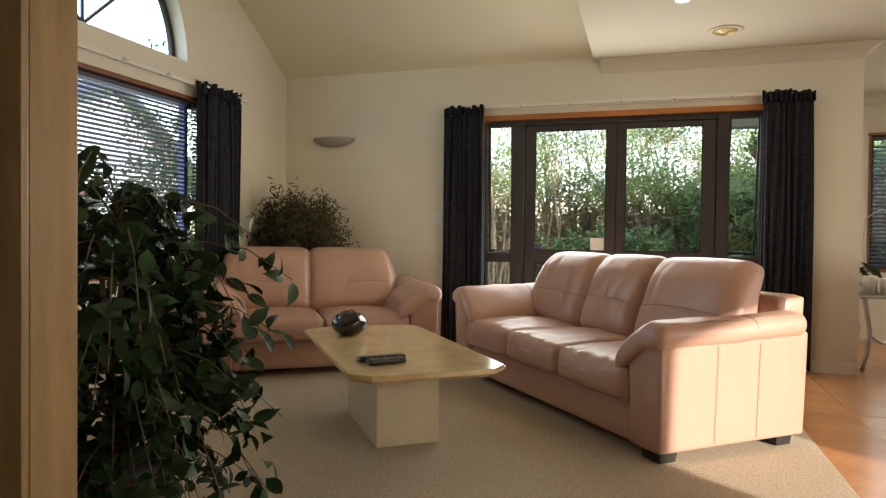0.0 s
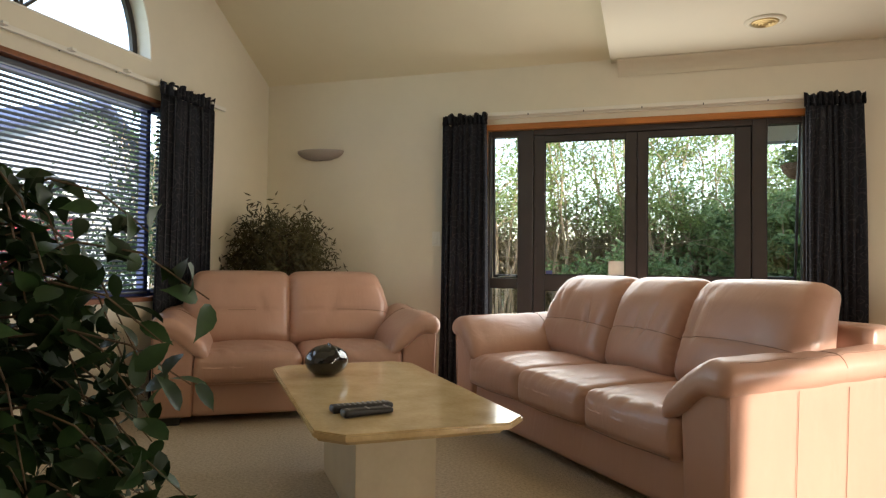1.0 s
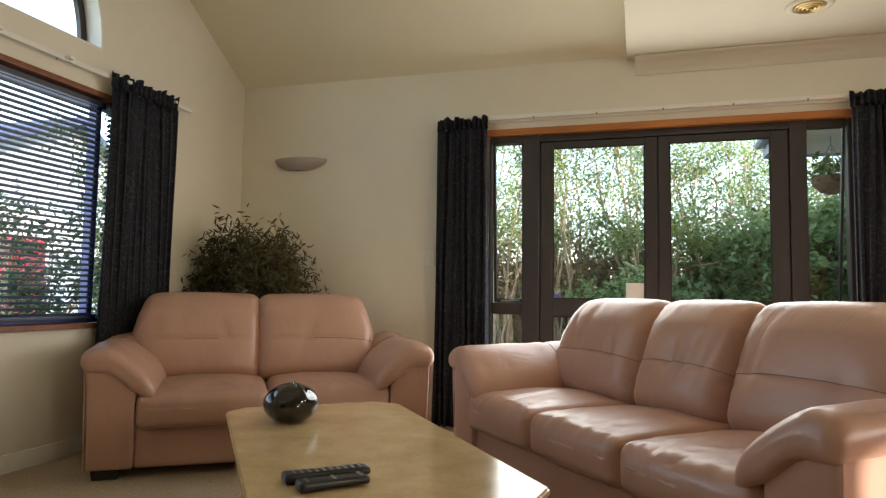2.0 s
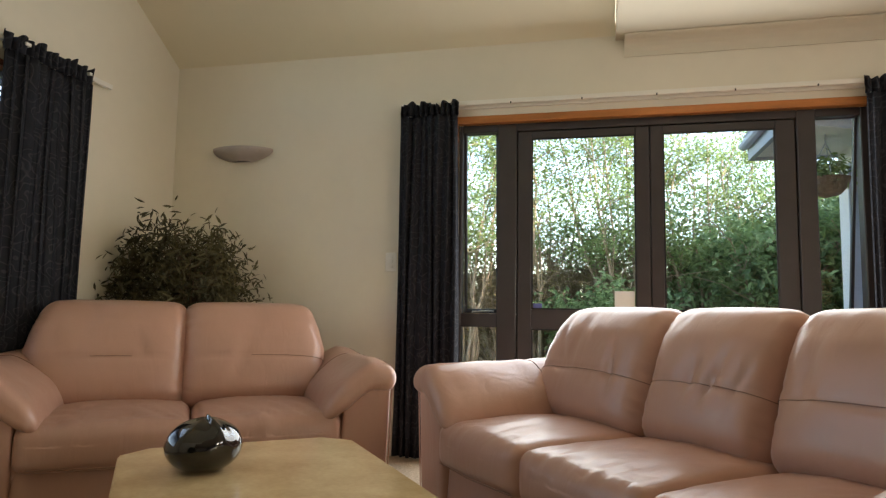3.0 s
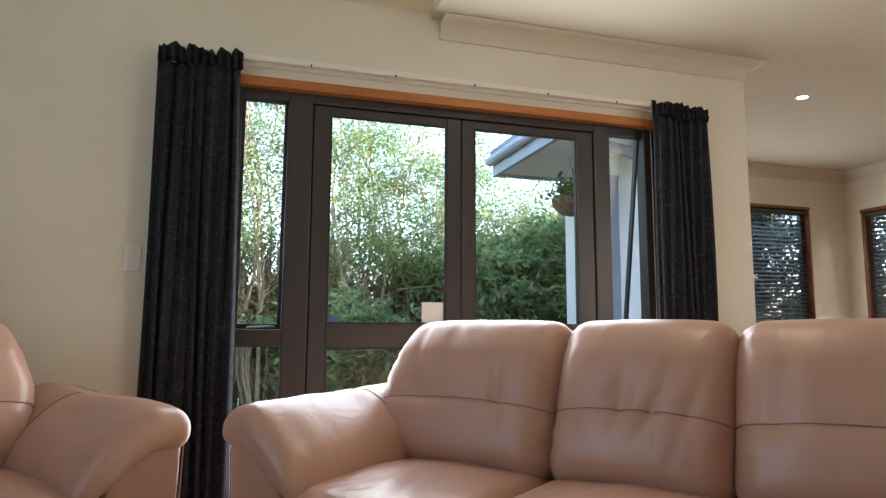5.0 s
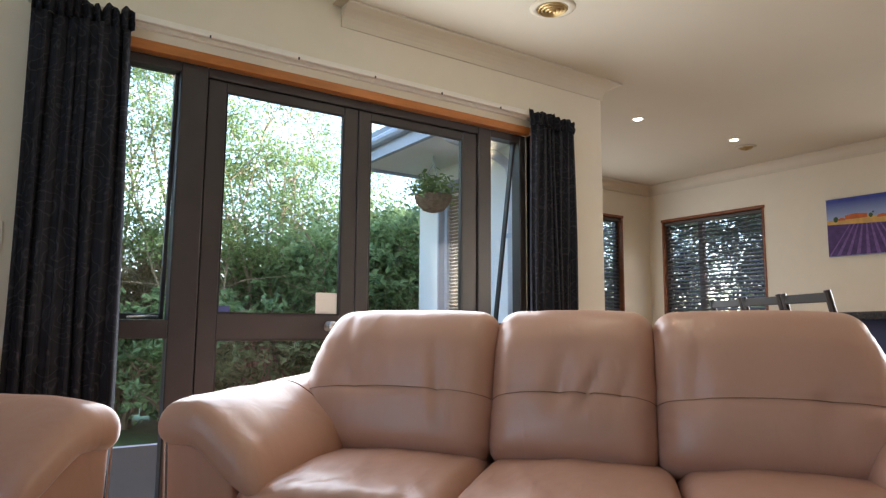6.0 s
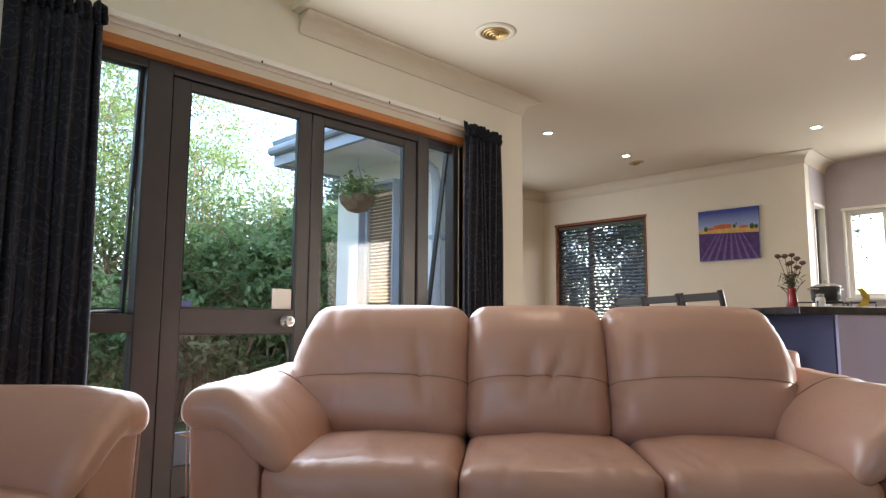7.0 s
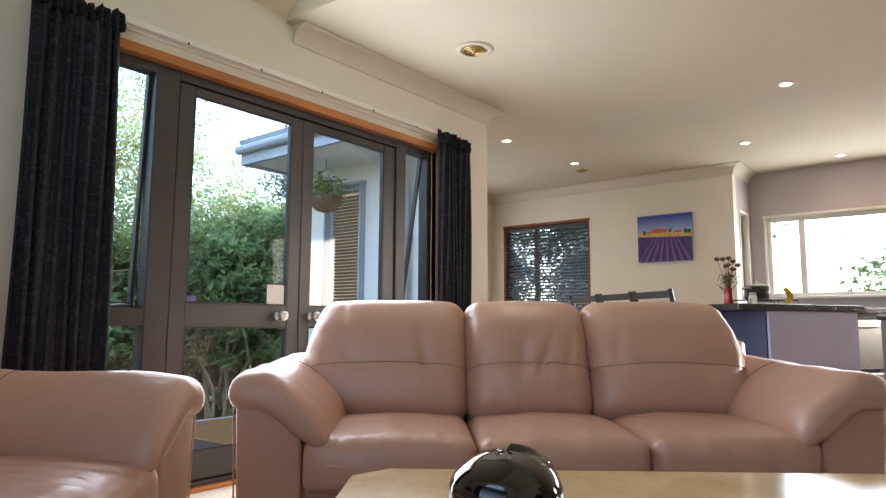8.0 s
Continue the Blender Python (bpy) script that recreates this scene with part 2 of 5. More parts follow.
# arched-window wall
W0, W1, WZ0, WZ1 = 1.87, 4.09, 0.70, 2.06
AR, AZ = 0.865, 2.315
bm = bmesh.new()
box(bm, WX - 0.14, -4.5, 0, WX, W0, AZ)
box(bm, WX - 0.14, W1, 0, WX, WY, AZ)
box(bm, WX - 0.14, W0, 0, WX, W1, WZ0)
box(bm, WX - 0.14, W0, WZ1, WX, W1, AZ)
wall("wall_west", bm, "cream painted plaster wall below the arched window")
steps = 28
arc = [(RIDGE_Y + AR * math.cos(math.pi * k / steps), AZ + AR * math.sin(math.pi * k / steps)) for k in range(steps + 1)]
top = RIDGE_Z + 0.3
poly = [(WY, AZ)] + arc + [(-4.5, AZ), (-4.5, top), (WY, top)]
wall("wall_west_gable", prism(poly, "x", WX - 0.14, WX), "cream painted gable wall around the arched window")
# vaulted ceiling
t = 0.1
slope = (RIDGE_Z - SPRING) / (WY - RIDGE_Y)
vault = [(WY + 0.1, SPRING - 0.1 * slope), (RIDGE_Y, RIDGE_Z), (SOUTH - 0.05, SPRING - 0.05 * slope), (SOUTH - 0.05, SPRING + 0.15), (RIDGE_Y, RIDGE_Z + 0.15), (WY + 0.1, SPRING + 0.15)]
tagged(part("ceiling_vault", prism(vault, "x", WX - 0.1, VX - 0.002), M_VAULT_LIFTED), "cream painted vaulted ceiling", "ceiling", kind="structure")
bulk = [(WY, SPRING + 0.02), (RIDGE_Y, RIDGE_Z + 0.02), (SOUTH, SPRING + 0.02), (SOUTH, FLAT + 0.003), (WY, FLAT + 0.003)]
wall("wall_bulkhead", prism(bulk, "x", VX, VX + 0.1), "cream painted bulkhead between the vault and the flat ceiling")
bm = bmesh.new()
box(bm, VX + 0.002, SOUTH - 0.12, FLAT, VX + 0.1, WY, FLAT + 0.1)
box(bm, VX + 0.1, -4.5, FLAT, 5.02, WY + 0.14, FLAT + 0.1)
box(bm, PX - 0.12, WY + 0.14, FLAT, 5.02, DY + 0.1, FLAT + 0.1)
tagged(part("ceiling_flat", bm, M_CEIL_DIM), "warm white flat plaster ceiling", "ceiling", kind="structure")
tagged(part("ceiling_hall", boxed(WX - 0.14, -4.5, FLAT, VX + 0.1, SOUTH - 0.12, FLAT + 0.1), M_CEIL_DIM), "white flat ceiling behind the lounge", "ceiling", kind="structure")
# floor and carpet
tagged(part("floor", boxed(-4, -4.6, -0.12, 5.8, 7.4, -0.012), M_GROUT), "dark bedding under the terracotta tiles", "floor", kind="structure")
# dining room, picture wall, kitchen
bm = bmesh.new()
box(bm, PX - 0.12, WY + 0.14, 0, PX, 6.44, FLAT)
box(bm, PX - 0.12, 6.92, 0, PX, DY + 0.12, FLAT)
box(bm, PX - 0.12, 6.44, 0, PX, 6.92, 0.55)
box(bm, PX - 0.12, 6.44, 2.06, PX, 6.92, FLAT)
wall("wall_dining_west", bm, "white plastered wing wall with a blind-covered window", M_WHITE_WALL)
bm = bmesh.new()
box(bm, PX, DY, 0, 1.86, DY + 0.12, FLAT)
box(bm, 3.78, DY, 0, EX + 0.12, DY + 0.12, FLAT)
box(bm, 1.86, DY, 0, 3.78, DY + 0.12, 0.71)
box(bm, 1.86, DY, 2.10, 3.78, DY + 0.12, FLAT)
wall("wall_dining_north", bm, "cream painted dining room wall with a window")
bm = bmesh.new()
box(bm, EX, 4.16, 0, EX + 0.12, 5.80, FLAT)
box(bm, EX, 7.02, 0, EX + 0.12, DY, FLAT)
box(bm, EX, 5.80, 0, EX + 0.12, 7.02, 0.75)
box(bm, EX, 5.80, 2.07, EX + 0.12, 7.02, FLAT)
wall("wall_east", bm, "cream painted wall with a picture and a window")
KX = 4.90
bm = bmesh.new()
box(bm, EX + 0.12, 4.16, 0, KX + 0.12, 4.28, 1.10)
box(bm, EX + 0.12, 4.16, 2.03, KX + 0.12, 4.28, FLAT)
box(bm, EX + 0.12, 4.16, 1.10, EX + 0.2, 4.28, 2.03)
box(bm, KX - 0.1, 4.16, 1.10, KX + 0.12, 4.28, 2.03)
wall("wall_kitchen_return", bm, "lilac-grey painted kitchen return wall", mat("lilac_paint", (0.50, 0.45, 0.46), 0.7, vary=0.05))
bm = bmesh.new()
box(bm, KX, 4.02, 0, KX + 0.12, 4.16, FLAT)
box(bm, KX, 1.31, 0, KX + 0.12, 4.02, 1.10)
box(bm, KX, 1.31, 2.0, KX + 0.12, 4.02, FLAT)
box(bm, KX, -0.42, 0, KX + 0.12, 1.31, FLAT)
box(bm, KX, -1.77, 0, KX + 0.12, -0.42, 0.90)
box(bm, KX, -1.77, 2.37, KX + 0.12, -0.42, FLAT)
box(bm, KX, -4.5, 0, KX + 0.12, -1.77, FLAT)
wall("wall_kitchen_east", bm, "lilac-grey painted kitchen wall with a wide window", bpy.data.materials["lilac_paint"])
wall("wall_south", boxed(WX - 0.14, -4.6, 0, KX + 0.12, -4.5, FLAT + 0.1), "cream painted wall at the far end of the open plan")
bm = bmesh.new()
box(bm, WX, SOUTH - 0.10, 0, -1.39, SOUTH, FLAT)
box(bm, -1.39, SOUTH - 0.10, 2.25, VX + 0.1, SOUTH, FLAT)
box(bm, WX, SOUTH - 0.10, FLAT, VX + 0.1, SOUTH, RIDGE_Z)
wall("wall_south_opening", bm, "cream painted wall with a wide opening into the lounge")

# ---- trim ----
M_COVE = mat("cove_paint", (0.64, 0.59, 0.48), 0.7, vary=0.04, scale=2, spec=0.3)


def cornice(name, x0, y0, x1, y1, nx, ny, m0=0, m1=0):
    """A coved strip under the flat ceiling from one end to the other; n points into the room, m lengthens each mitred end."""
    prof = [(0, 0), (0, -0.105), (0.008, -0.105)]
    prof += [(0.104 - 0.096 * math.cos(a), -0.101 + 0.093 * math.sin(a)) for a in (0, 0.26, 0.52, 0.78, 1.05, 1.31, 1.57)]
    prof += [(0.104, 0)]
    run = Vector((x1 - x0, y1 - y0)).normalized()
    bm = bmesh.new()
    ends = []
    for x, y, m in ((x0, y0, -m0), (x1, y1, m1)):
        ends.append([bm.verts.new((x + nx * d + run.x * m * d, y + ny * d + run.y * m * d, FLAT - 0.002 + h)) for d, h in prof])
    n = len(prof)
    for i in range(n):
        bm.faces.new((ends[0][i], ends[1][i], ends[1][(i + 1) % n], ends[0][(i + 1) % n]))
    bm.faces.new(ends[0])
    bm.faces.new(ends[1][::-1])
    bmesh.ops.recalc_face_normals(bm, faces=bm.faces[:])
    return tagged(part(name, bm, M_COVE), "cream coved plaster cornice under the flat ceiling", "cornice", kind="structure")


cornice("trim_cornice", VX + 0.05, WY - 0.001, PX + 0.001, WY - 0.001, 0, -1, 0, 1)
cornice("trim_cornice", PX + 0.001, WY - 0.001, PX + 0.001, DY, 1, 0, 1, 0)
cornice("trim_cornice", PX, DY - 0.001, EX, DY - 0.001, 0, -1)
cornice("trim_cornice", EX - 0.001, DY, EX - 0.001, 4.159, -1, 0, 0, 1)
cornice("trim_cornice", EX - 0.001, 4.159, KX, 4.159, 0, -1, 1, 0)
tagged(part("baseboard", boxed(D1 + 0.06, WY - 0.014, 0.0, PX, WY, 0.09), M_TRIM), "white painted skirting board", "baseboard", kind="structure")
tagged(part("baseboard", boxed(WX, WY - 0.014, 0.012, D0 - 0.05, WY, 0.10), M_TRIM), "white painted skirting board", "baseboard", kind="structure")
tagged(part("baseboard", boxed(WX, SOUTH, 0.012, WX + 0.014, WY - 0.014, 0.10), M_TRIM), "white painted skirting board", "baseboard", kind="structure")

M_JAMB = mat("varnished_jamb", (0.36, 0.235, 0.11), 0.4, vary=0.25, scale=3, stretch=(8, 8, 0.8))
bm = bmesh.new()
box(bm, -1.39, SOUTH - 0.104, 0.012, -1.372, SOUTH + 0.004, 2.27, bevel=0.003)
tagged(part("trim_opening_lining", bm, M_JAMB), "varnished timber lining at the opening into the lounge", "trim", kind="structure")
tagged(part("trim_opening_architrave", boxed(-1.48, SOUTH - 0.122, 0.012, -1.372, SOUTH - 0.105, 2.30, bevel=0.004), M_JAMB), "varnished timber architrave at the opening into the lounge", "trim", kind="structure")

# carpet and floor slabs
tagged(part("carpet", boxed(WX, -4.5, -0.011, 0.54, WY + 0.05, 0.012, bevel=0.008), M_CARPET), "beige cut-pile carpet beside the orange floor", "carpet", kind="structure")
slabs = tagged(new("floor_slabs"), "orange stained polished floor slabs with dark joints", "floor", kind="structure")
me = None
for ix in range(-1, 4):
    for iy in range(-4, 6):
        x, y = 0.9 + ix * 1.2, -2.9 + iy * 1.7
        if me is None:
            first = part("slab", boxed(0.003, 0.003, -0.011, 1.197, 1.697, 0.0, bevel=0.002, seg=1), M_TILE, slabs)
            me = first.data
            first.location = (x, y, 0)
        else:
            ob = new("slab", me)
            ob.parent = slabs
            ob.location = (x, y, 0)


# ---- windows and doors ----
def bar_frame(x0, z0, x1, z1, y0, y1, w, name, material, parent, top=None, bottom=None):
    """A rectangular frame of four mitred-looking bars as one mesh, in the xz plane."""
    bm = bmesh.new()
    tw, bw = top or w, bottom or w
    box(bm, x0, y0, z0, x0 + w, y1, z1, bevel=0.004, seg=1)
    box(bm, x1 - w, y0, z0, x1, y1, z1, bevel=0.004, seg=1)
    box(bm, x0 + w, y0 + 0.002, z1 - tw, x1 - w, y1 - 0.002, z1, bevel=0.003, seg=1)
    box(bm, x0 + w, y0 + 0.002, z0, x1 - w, y1 - 0.002, z0 + bw, bevel=0.003, seg=1)
    return part(name, bm, material, parent)


def pane(x0, z0, x1, z1, y, parent, material=None):
    ob = part("pane", boxed(x0, y - 0.003, z0, x1, y + 0.003, z1), material or M_GLASS, parent)
    ob.visible_shadow = False
    return ob


FY = 5.28
doors = thing("door_1", "dark aluminium french doors with glazed sidelights, closed", "french doors", kind="structure")
bm = bmesh.new()
for a, b in ((D0, D0 + 0.02), (-1.423, -1.305), (0.252, 0.348), (D1 - 0.05, D1)):
    box(bm, a, FY - 0.03, 0.03, b, FY + 0.05, DH, bevel=0.005, seg=1)
for z0, z1 in ((DH - 0.045, DH), (0.012, 0.05)):
    for a, b in ((D0 + 0.02, -1.423), (-1.305, 0.252), (0.348, D1 - 0.05)):
        box(bm, a, FY - 0.028, z0, b, FY + 0.048, z1, bevel=0.003, seg=1)
for a, b in ((D0 + 0.02, -1.423), (0.348, D1 - 0.05)):
    box(bm, a, FY - 0.028, 0.79, b, FY + 0.048, 0.87, bevel=0.003, seg=1)
for a, b in ((-1.318, -1.285), (-0.548, -0.512), (0.232, 0.266)):
    box(bm, a, FY + 0.027, 0.05, b, FY + 0.045, DH - 0.045)
box(bm, -1.285, FY + 0.0285, DH - 0.062, 0.232, FY + 0.0435, DH - 0.045)
part("door_frame", bm, M_FRAME, doors)


def leaf(x0, x1, p0, p1, knob):
    lf = bmesh.new()
    y0, y1 = FY - 0.018, FY + 0.026
    box(lf, x0, y0, 0.055, p0, y1, DH - 0.05, bevel=0.004, seg=1)
    box(lf, p1, y0, 0.055, x1, y1, DH - 0.05, bevel=0.004, seg=1)
    for z0, z1 in ((0.055, 0.19), (0.785, 0.900), (1.936, DH - 0.05)):
        box(lf, p0, y0 + 0.003, z0, p1, y1 - 0.003, z1, bevel=0.003, seg=1)
    ob = part("door_leaf", lf, M_FRAME, doors)
    for z0, z1 in ((0.185, 0.79), (0.895, 1.94)):
        pane(p0 - 0.005, z0, p1 + 0.005, z1, FY + 0.004, ob)
    beads = bmesh.new()
    for z0, z1 in ((0.19, 0.785), (0.900, 1.936)):
        box(beads, p0, y0 + 0.004, z0, p0 + 0.008, y0 + 0.016, z1)
        box(beads, p1 - 0.008, y0 + 0.004, z0, p1, y0 + 0.016, z1)
        box(beads, p0 + 0.008, y0 + 0.005, z1 - 0.008, p1 - 0.008, y0 + 0.016, z1)
        box(beads, p0 + 0.008, y0 + 0.005, z0, p1 - 0.008, y0 + 0.016, z0 + 0.008)
    part("glazing_bead", beads, M_BLACK_PLASTIC, ob)
    if knob is not None:
        k = lathe([(0.001, 0.0), (0.027, 0.0), (0.027, 0.006), (0.011, 0.01), (0.010, 0.028), (0.020, 0.034), (0.027, 0.046), (0.026, 0.056), (0.018, 0.063), (0.001, 0.066)], 24)
        bmesh.ops.rotate(k, verts=k.verts[:], matrix=Matrix.Rotation(radians(90), 3, "X"))
        bmesh.ops.translate(k, verts=k.verts[:], vec=(knob, y0, 0.845))
        part("door_knob", k, M_STEEL, ob, "round polished steel door knob", smooth=True)
    return ob


left_leaf = leaf(-1.300, -0.532, -1.216, -0.611, -0.668)
right_leaf = leaf(-0.528, 0.247, -0.457, 0.145, -0.44)
card = part("card", boxed(-0.735, FY - 0.004, 0.905, -0.622, FY - 0.0005, 1.012, bevel=0.001, seg=1), mat("white_card", (0.80, 0.80, 0.76), 0.5, vary=0.05), left_leaf, "plain white card stuck to the glass")
part("card", boxed(-1.205, FY - 0.004, 0.903, -1.155, FY - 0.0005, 0.935), mat("blue_card", (0.10, 0.12, 0.35), 0.5), left_leaf, "small blue sticker on the glass")


def sash(x0, x1, tilt):
    s = part("sash", bmesh.new(), M_FRAME, doors)
    bm = bmesh.new()
    h = 2.0 - 0.872
    for a in ((0, -h, 0.016, 0), (x1 - x0 - 0.016, -h, x1 - x0, 0), (0.016, -h, x1 - x0 - 0.016, -h + 0.025), (0.016, -0.016, x1 - x0 - 0.016, 0)):
        box(bm, a[0], -0.016, a[1], a[2], 0.018, a[3], bevel=0.003, seg=1)
    bm.to_mesh(s.data)
    bm.free()
    s.data.materials.append(M_FRAME) if not s.data.materials else None
    g = part("pane", boxed(0.012, -0.003, -h + 0.02, x1 - x0 - 0.012, 0.003, -0.012), M_GLASS, s)
    g.visible_shadow = False
    s.matrix_basis = pose(x0, FY + 0.03, 2.0, tilt, 0, 0)
    return s


sash(D0 + 0.02, -1.423, 3.0)
right_sash = sash(0.345, D1 - 0.045, 9.0)
pane(D0 + 0.02, 0.05, -1.423, 0.80, FY + 0.01, doors)
pane(0.348, 0.05, D1 - 0.05, 0.80, FY + 0.01, doors)
part("stay", tubed([(0.37, FY + 0.01, 0.88), (0.40, FY + 0.09, 0.885), (0.48, FY + 0.16, 0.885)], 0.006), M_STEEL, doors)
part("stay", tubed([(-1.58, FY + 0.01, 0.88), (-1.50, FY + 0.03, 0.885), (-1.45, FY + 0.05, 0.885)], 0.005), M_STEEL, doors)
bm = bmesh.new()
box(bm, D0 - 0.03, WY - 0.012, DH - 0.002, D1 + 0.03, FY - 0.03, DH + 0.044, bevel=0.004)
box(bm, D0 - 0.03, WY - 0.012, 0.012, D0, FY - 0.03, DH - 0.002, bevel=0.004)
box(bm, D1, WY - 0.012, 0.0, D1 + 0.03, FY - 0.03, DH - 0.002, bevel=0.004)
tagged(part("trim_door_reveal", bm, M_TIMBER), "orange varnished timber reveal round the french doors", "door trim", kind="structure")
tagged(part("trim_door_sill", boxed(D0, WY - 0.01, 0.0, D1, FY - 0.03, 0.03, bevel=0.004), M_TIMBER), "orange varnished timber door sill", "door trim", kind="structure")

# west window
west = thing("window_1", "dark blue aluminium window with a reddish timber reveal", "window", kind="structure")
bm = bmesh.new()
FX = WX - 0.10
for a, b in ((W0, W0 + 0.05), (3.83, 3.872), (W1 - 0.045, W1)):
    box(bm, FX - 0.03, a, WZ0 + 0.03, FX + 0.03, b, WZ1 - 0.03, bevel=0.004, seg=1)
for a, b in ((WZ0 + 0.03, WZ0 + 0.075), (WZ1 - 0.07, WZ1 - 0.03)):
    for c, d in ((W0 + 0.05, 3.83), (3.872, W1 - 0.045)):
        box(bm, FX - 0.028, c, a, FX + 0.028, d, b, bevel=0.003, seg=1)
part("window_frame", bm, mat("blue_aluminium", (0.035, 0.055, 0.20), 0.4, vary=0.1), west)
bm = bmesh.new()
box(bm, FX - 0.03, W0, WZ1 - 0.03, WX + 0.012, W1, WZ1, bevel=0.003)
box(bm, FX - 0.03, W0, WZ0, WX + 0.03, W1, WZ0 + 0.03, bevel=0.003)
box(bm, FX - 0.03, W1, WZ0, WX + 0.012, W1 + 0.025, WZ1, bevel=0.003)
part("window_reveal", bm, M_REDWOOD, west)
for a, b in ((W0 + 0.04, 3.835), (3.868, W1 - 0.04)):
    g = part("pane", boxed(FX - 0.004, a, WZ0 + 0.07, FX + 0.002, b, WZ1 - 0.065), M_GLASS, west)
    g.visible_shadow = False


def slat_mesh(length, width, along_y):
    """A slightly arched blind slat lying along its length."""
    bm = bmesh.new()
    prof = [(-width / 2, -0.0012), (0, 0.0010), (width / 2, -0.0012), (width / 2, -0.0019), (0, 0.0003), (-width / 2, -0.0019)]
    rings = []
    for s in (0, length):
        rings.append([bm.verts.new((p, s, z) if along_y else (s, p, z)) for p, z in prof])
    n = len(prof)
    for i in range(n):
        bm.faces.new((rings[0][i], rings[1][i], rings[1][(i + 1) % n], rings[0][(i + 1) % n]))
    bm.faces.new(rings[0])
    bm.faces.new(rings[1][::-1])
    bmesh.ops.recalc_face_normals(bm, faces=bm.faces[:])
    return bm


def blind(label, x, y, z0, z1, length, along_y, material, tilt, pitch=0.030, width=0.026, group="venetian blinds"):
    """A venetian blind: head rail, slats, bottom rail and cords; x, y is its low corner."""
    b = thing("venetian_blind", label, "blind", pose(x, y, 0), group)
    w = width * 0.6
    if along_y:
        part("head_rail", boxed(-w, 0, z1 - 0.03, w, length, z1, bevel=0.003), material, b)
        part("bottom_rail", boxed(-w, 0, z0, w, length, z0 + 0.014, bevel=0.003), material, b)
    else:
        part("head_rail", boxed(0, -w, z1 - 0.03, length, w, z1, bevel=0.003), material, b)
        part("bottom_rail", boxed(0, -w, z0, length, w, z0 + 0.014, bevel=0.003), material, b)
    first, n = None, int((z1 - z0 - 0.05) / pitch)
    for k in range(n):
        z = z0 + 0.03 + k * pitch
        if first is None:
            ob = first = part("slat", slat_mesh(length - 0.01, width, along_y), material, b)
        else:
            ob = new("slat", first.data)
            ob.parent = b
        wob = random.uniform(-2, 2)
        ob.matrix_basis = pose(0, 0.005, z, 0, tilt + wob, 0) if along_y else pose(0.005, 0, z, tilt + wob, 0, 0)
    for f in (0.15, 0.85):
        p = (0, length * f) if along_y else (length * f, 0)
        part("cord", tubed([(p[0], p[1], z0 + 0.01), (p[0], p[1], z1 - 0.02)], 0.0012, 5), material, b)
    return b


blind("pale metal venetian blind over the wide window pane", FX + 0.055, W0 + 0.05, WZ0 + 0.05, WZ1 - 0.04, 3.825 - W0 - 0.05, True, M_BLIND, -29, 0.031)
blind("pale metal venetian blind over the narrow window pane", FX + 0.055, 3.885, WZ0 + 0.05, WZ1 - 0.04, W1 - 3.885 - 0.01, True, M_BLIND, -29, 0.031)

# arched window
arch = thing("window_2", "semicircular arched window with a dark fanlight frame", "window", kind="structure")
gr = 0.77


def half_ring(r0, r1, x0, x1, n=32):
    bm = bmesh.new()
    prev = None
    for k in range(n + 1):
        a = math.pi * k / n
        ring = [bm.verts.new((x, RIDGE_Y + r * math.cos(a), AZ + r * math.sin(a))) for x, r in ((x0, r0), (x1, r0), (x1, r1), (x0, r1))]
        if prev:
            for i in range(4):
                bm.faces.new((prev[i], ring[i], ring[(i + 1) % 4], prev[(i + 1) % 4]))
        else:
            bm.faces.new(ring)
        prev = ring
    bm.faces.new(prev[::-1])
    bmesh.ops.recalc_face_normals(bm, faces=bm.faces[:])
    return bm


part("window_reveal", half_ring(AR - 0.012, AR, WX - 0.14, WX + 0.006), M_TRIM, arch)
part("window_frame", half_ring(AR - 0.055, AR - 0.013, FX - 0.03, FX), M_FRAME, arch)
bm = bmesh.new()
box(bm, FX - 0.03, RIDGE_Y - AR + 0.05, AZ, FX, RIDGE_Y + AR - 0.05, AZ + 0.04, bevel=0.003)
for deg in (45, 90, 135):
    c, s = math.cos(radians(deg)), math.sin(radians(deg))
    tube(bm, [(FX - 0.015, RIDGE_Y + 0.02 * c, AZ + 0.03 + 0.02 * s), (FX - 0.015, RIDGE_Y + (AR - 0.05) * c, AZ + (AR - 0.05) * s)], 0.012, 6)
part("glazing_bar", bm, M_FRAME, arch)
arcg = [(RIDGE_Y + (AR - 0.03) * math.cos(math.pi * k / 28), AZ + 0.01 + (AR - 0.03) * math.sin(math.pi * k / 28)) for k in range(29)]
g = part("pane", prism(arcg, "x", FX - 0.018, FX - 0.013), M_GLASS, arch)
g.visible_shadow = False
part("window_sill", boxed(WX - 0.13, RIDGE_Y - AR, AZ - 0.012, WX + 0.004, RIDGE_Y + AR, AZ), M_TRIM, arch)


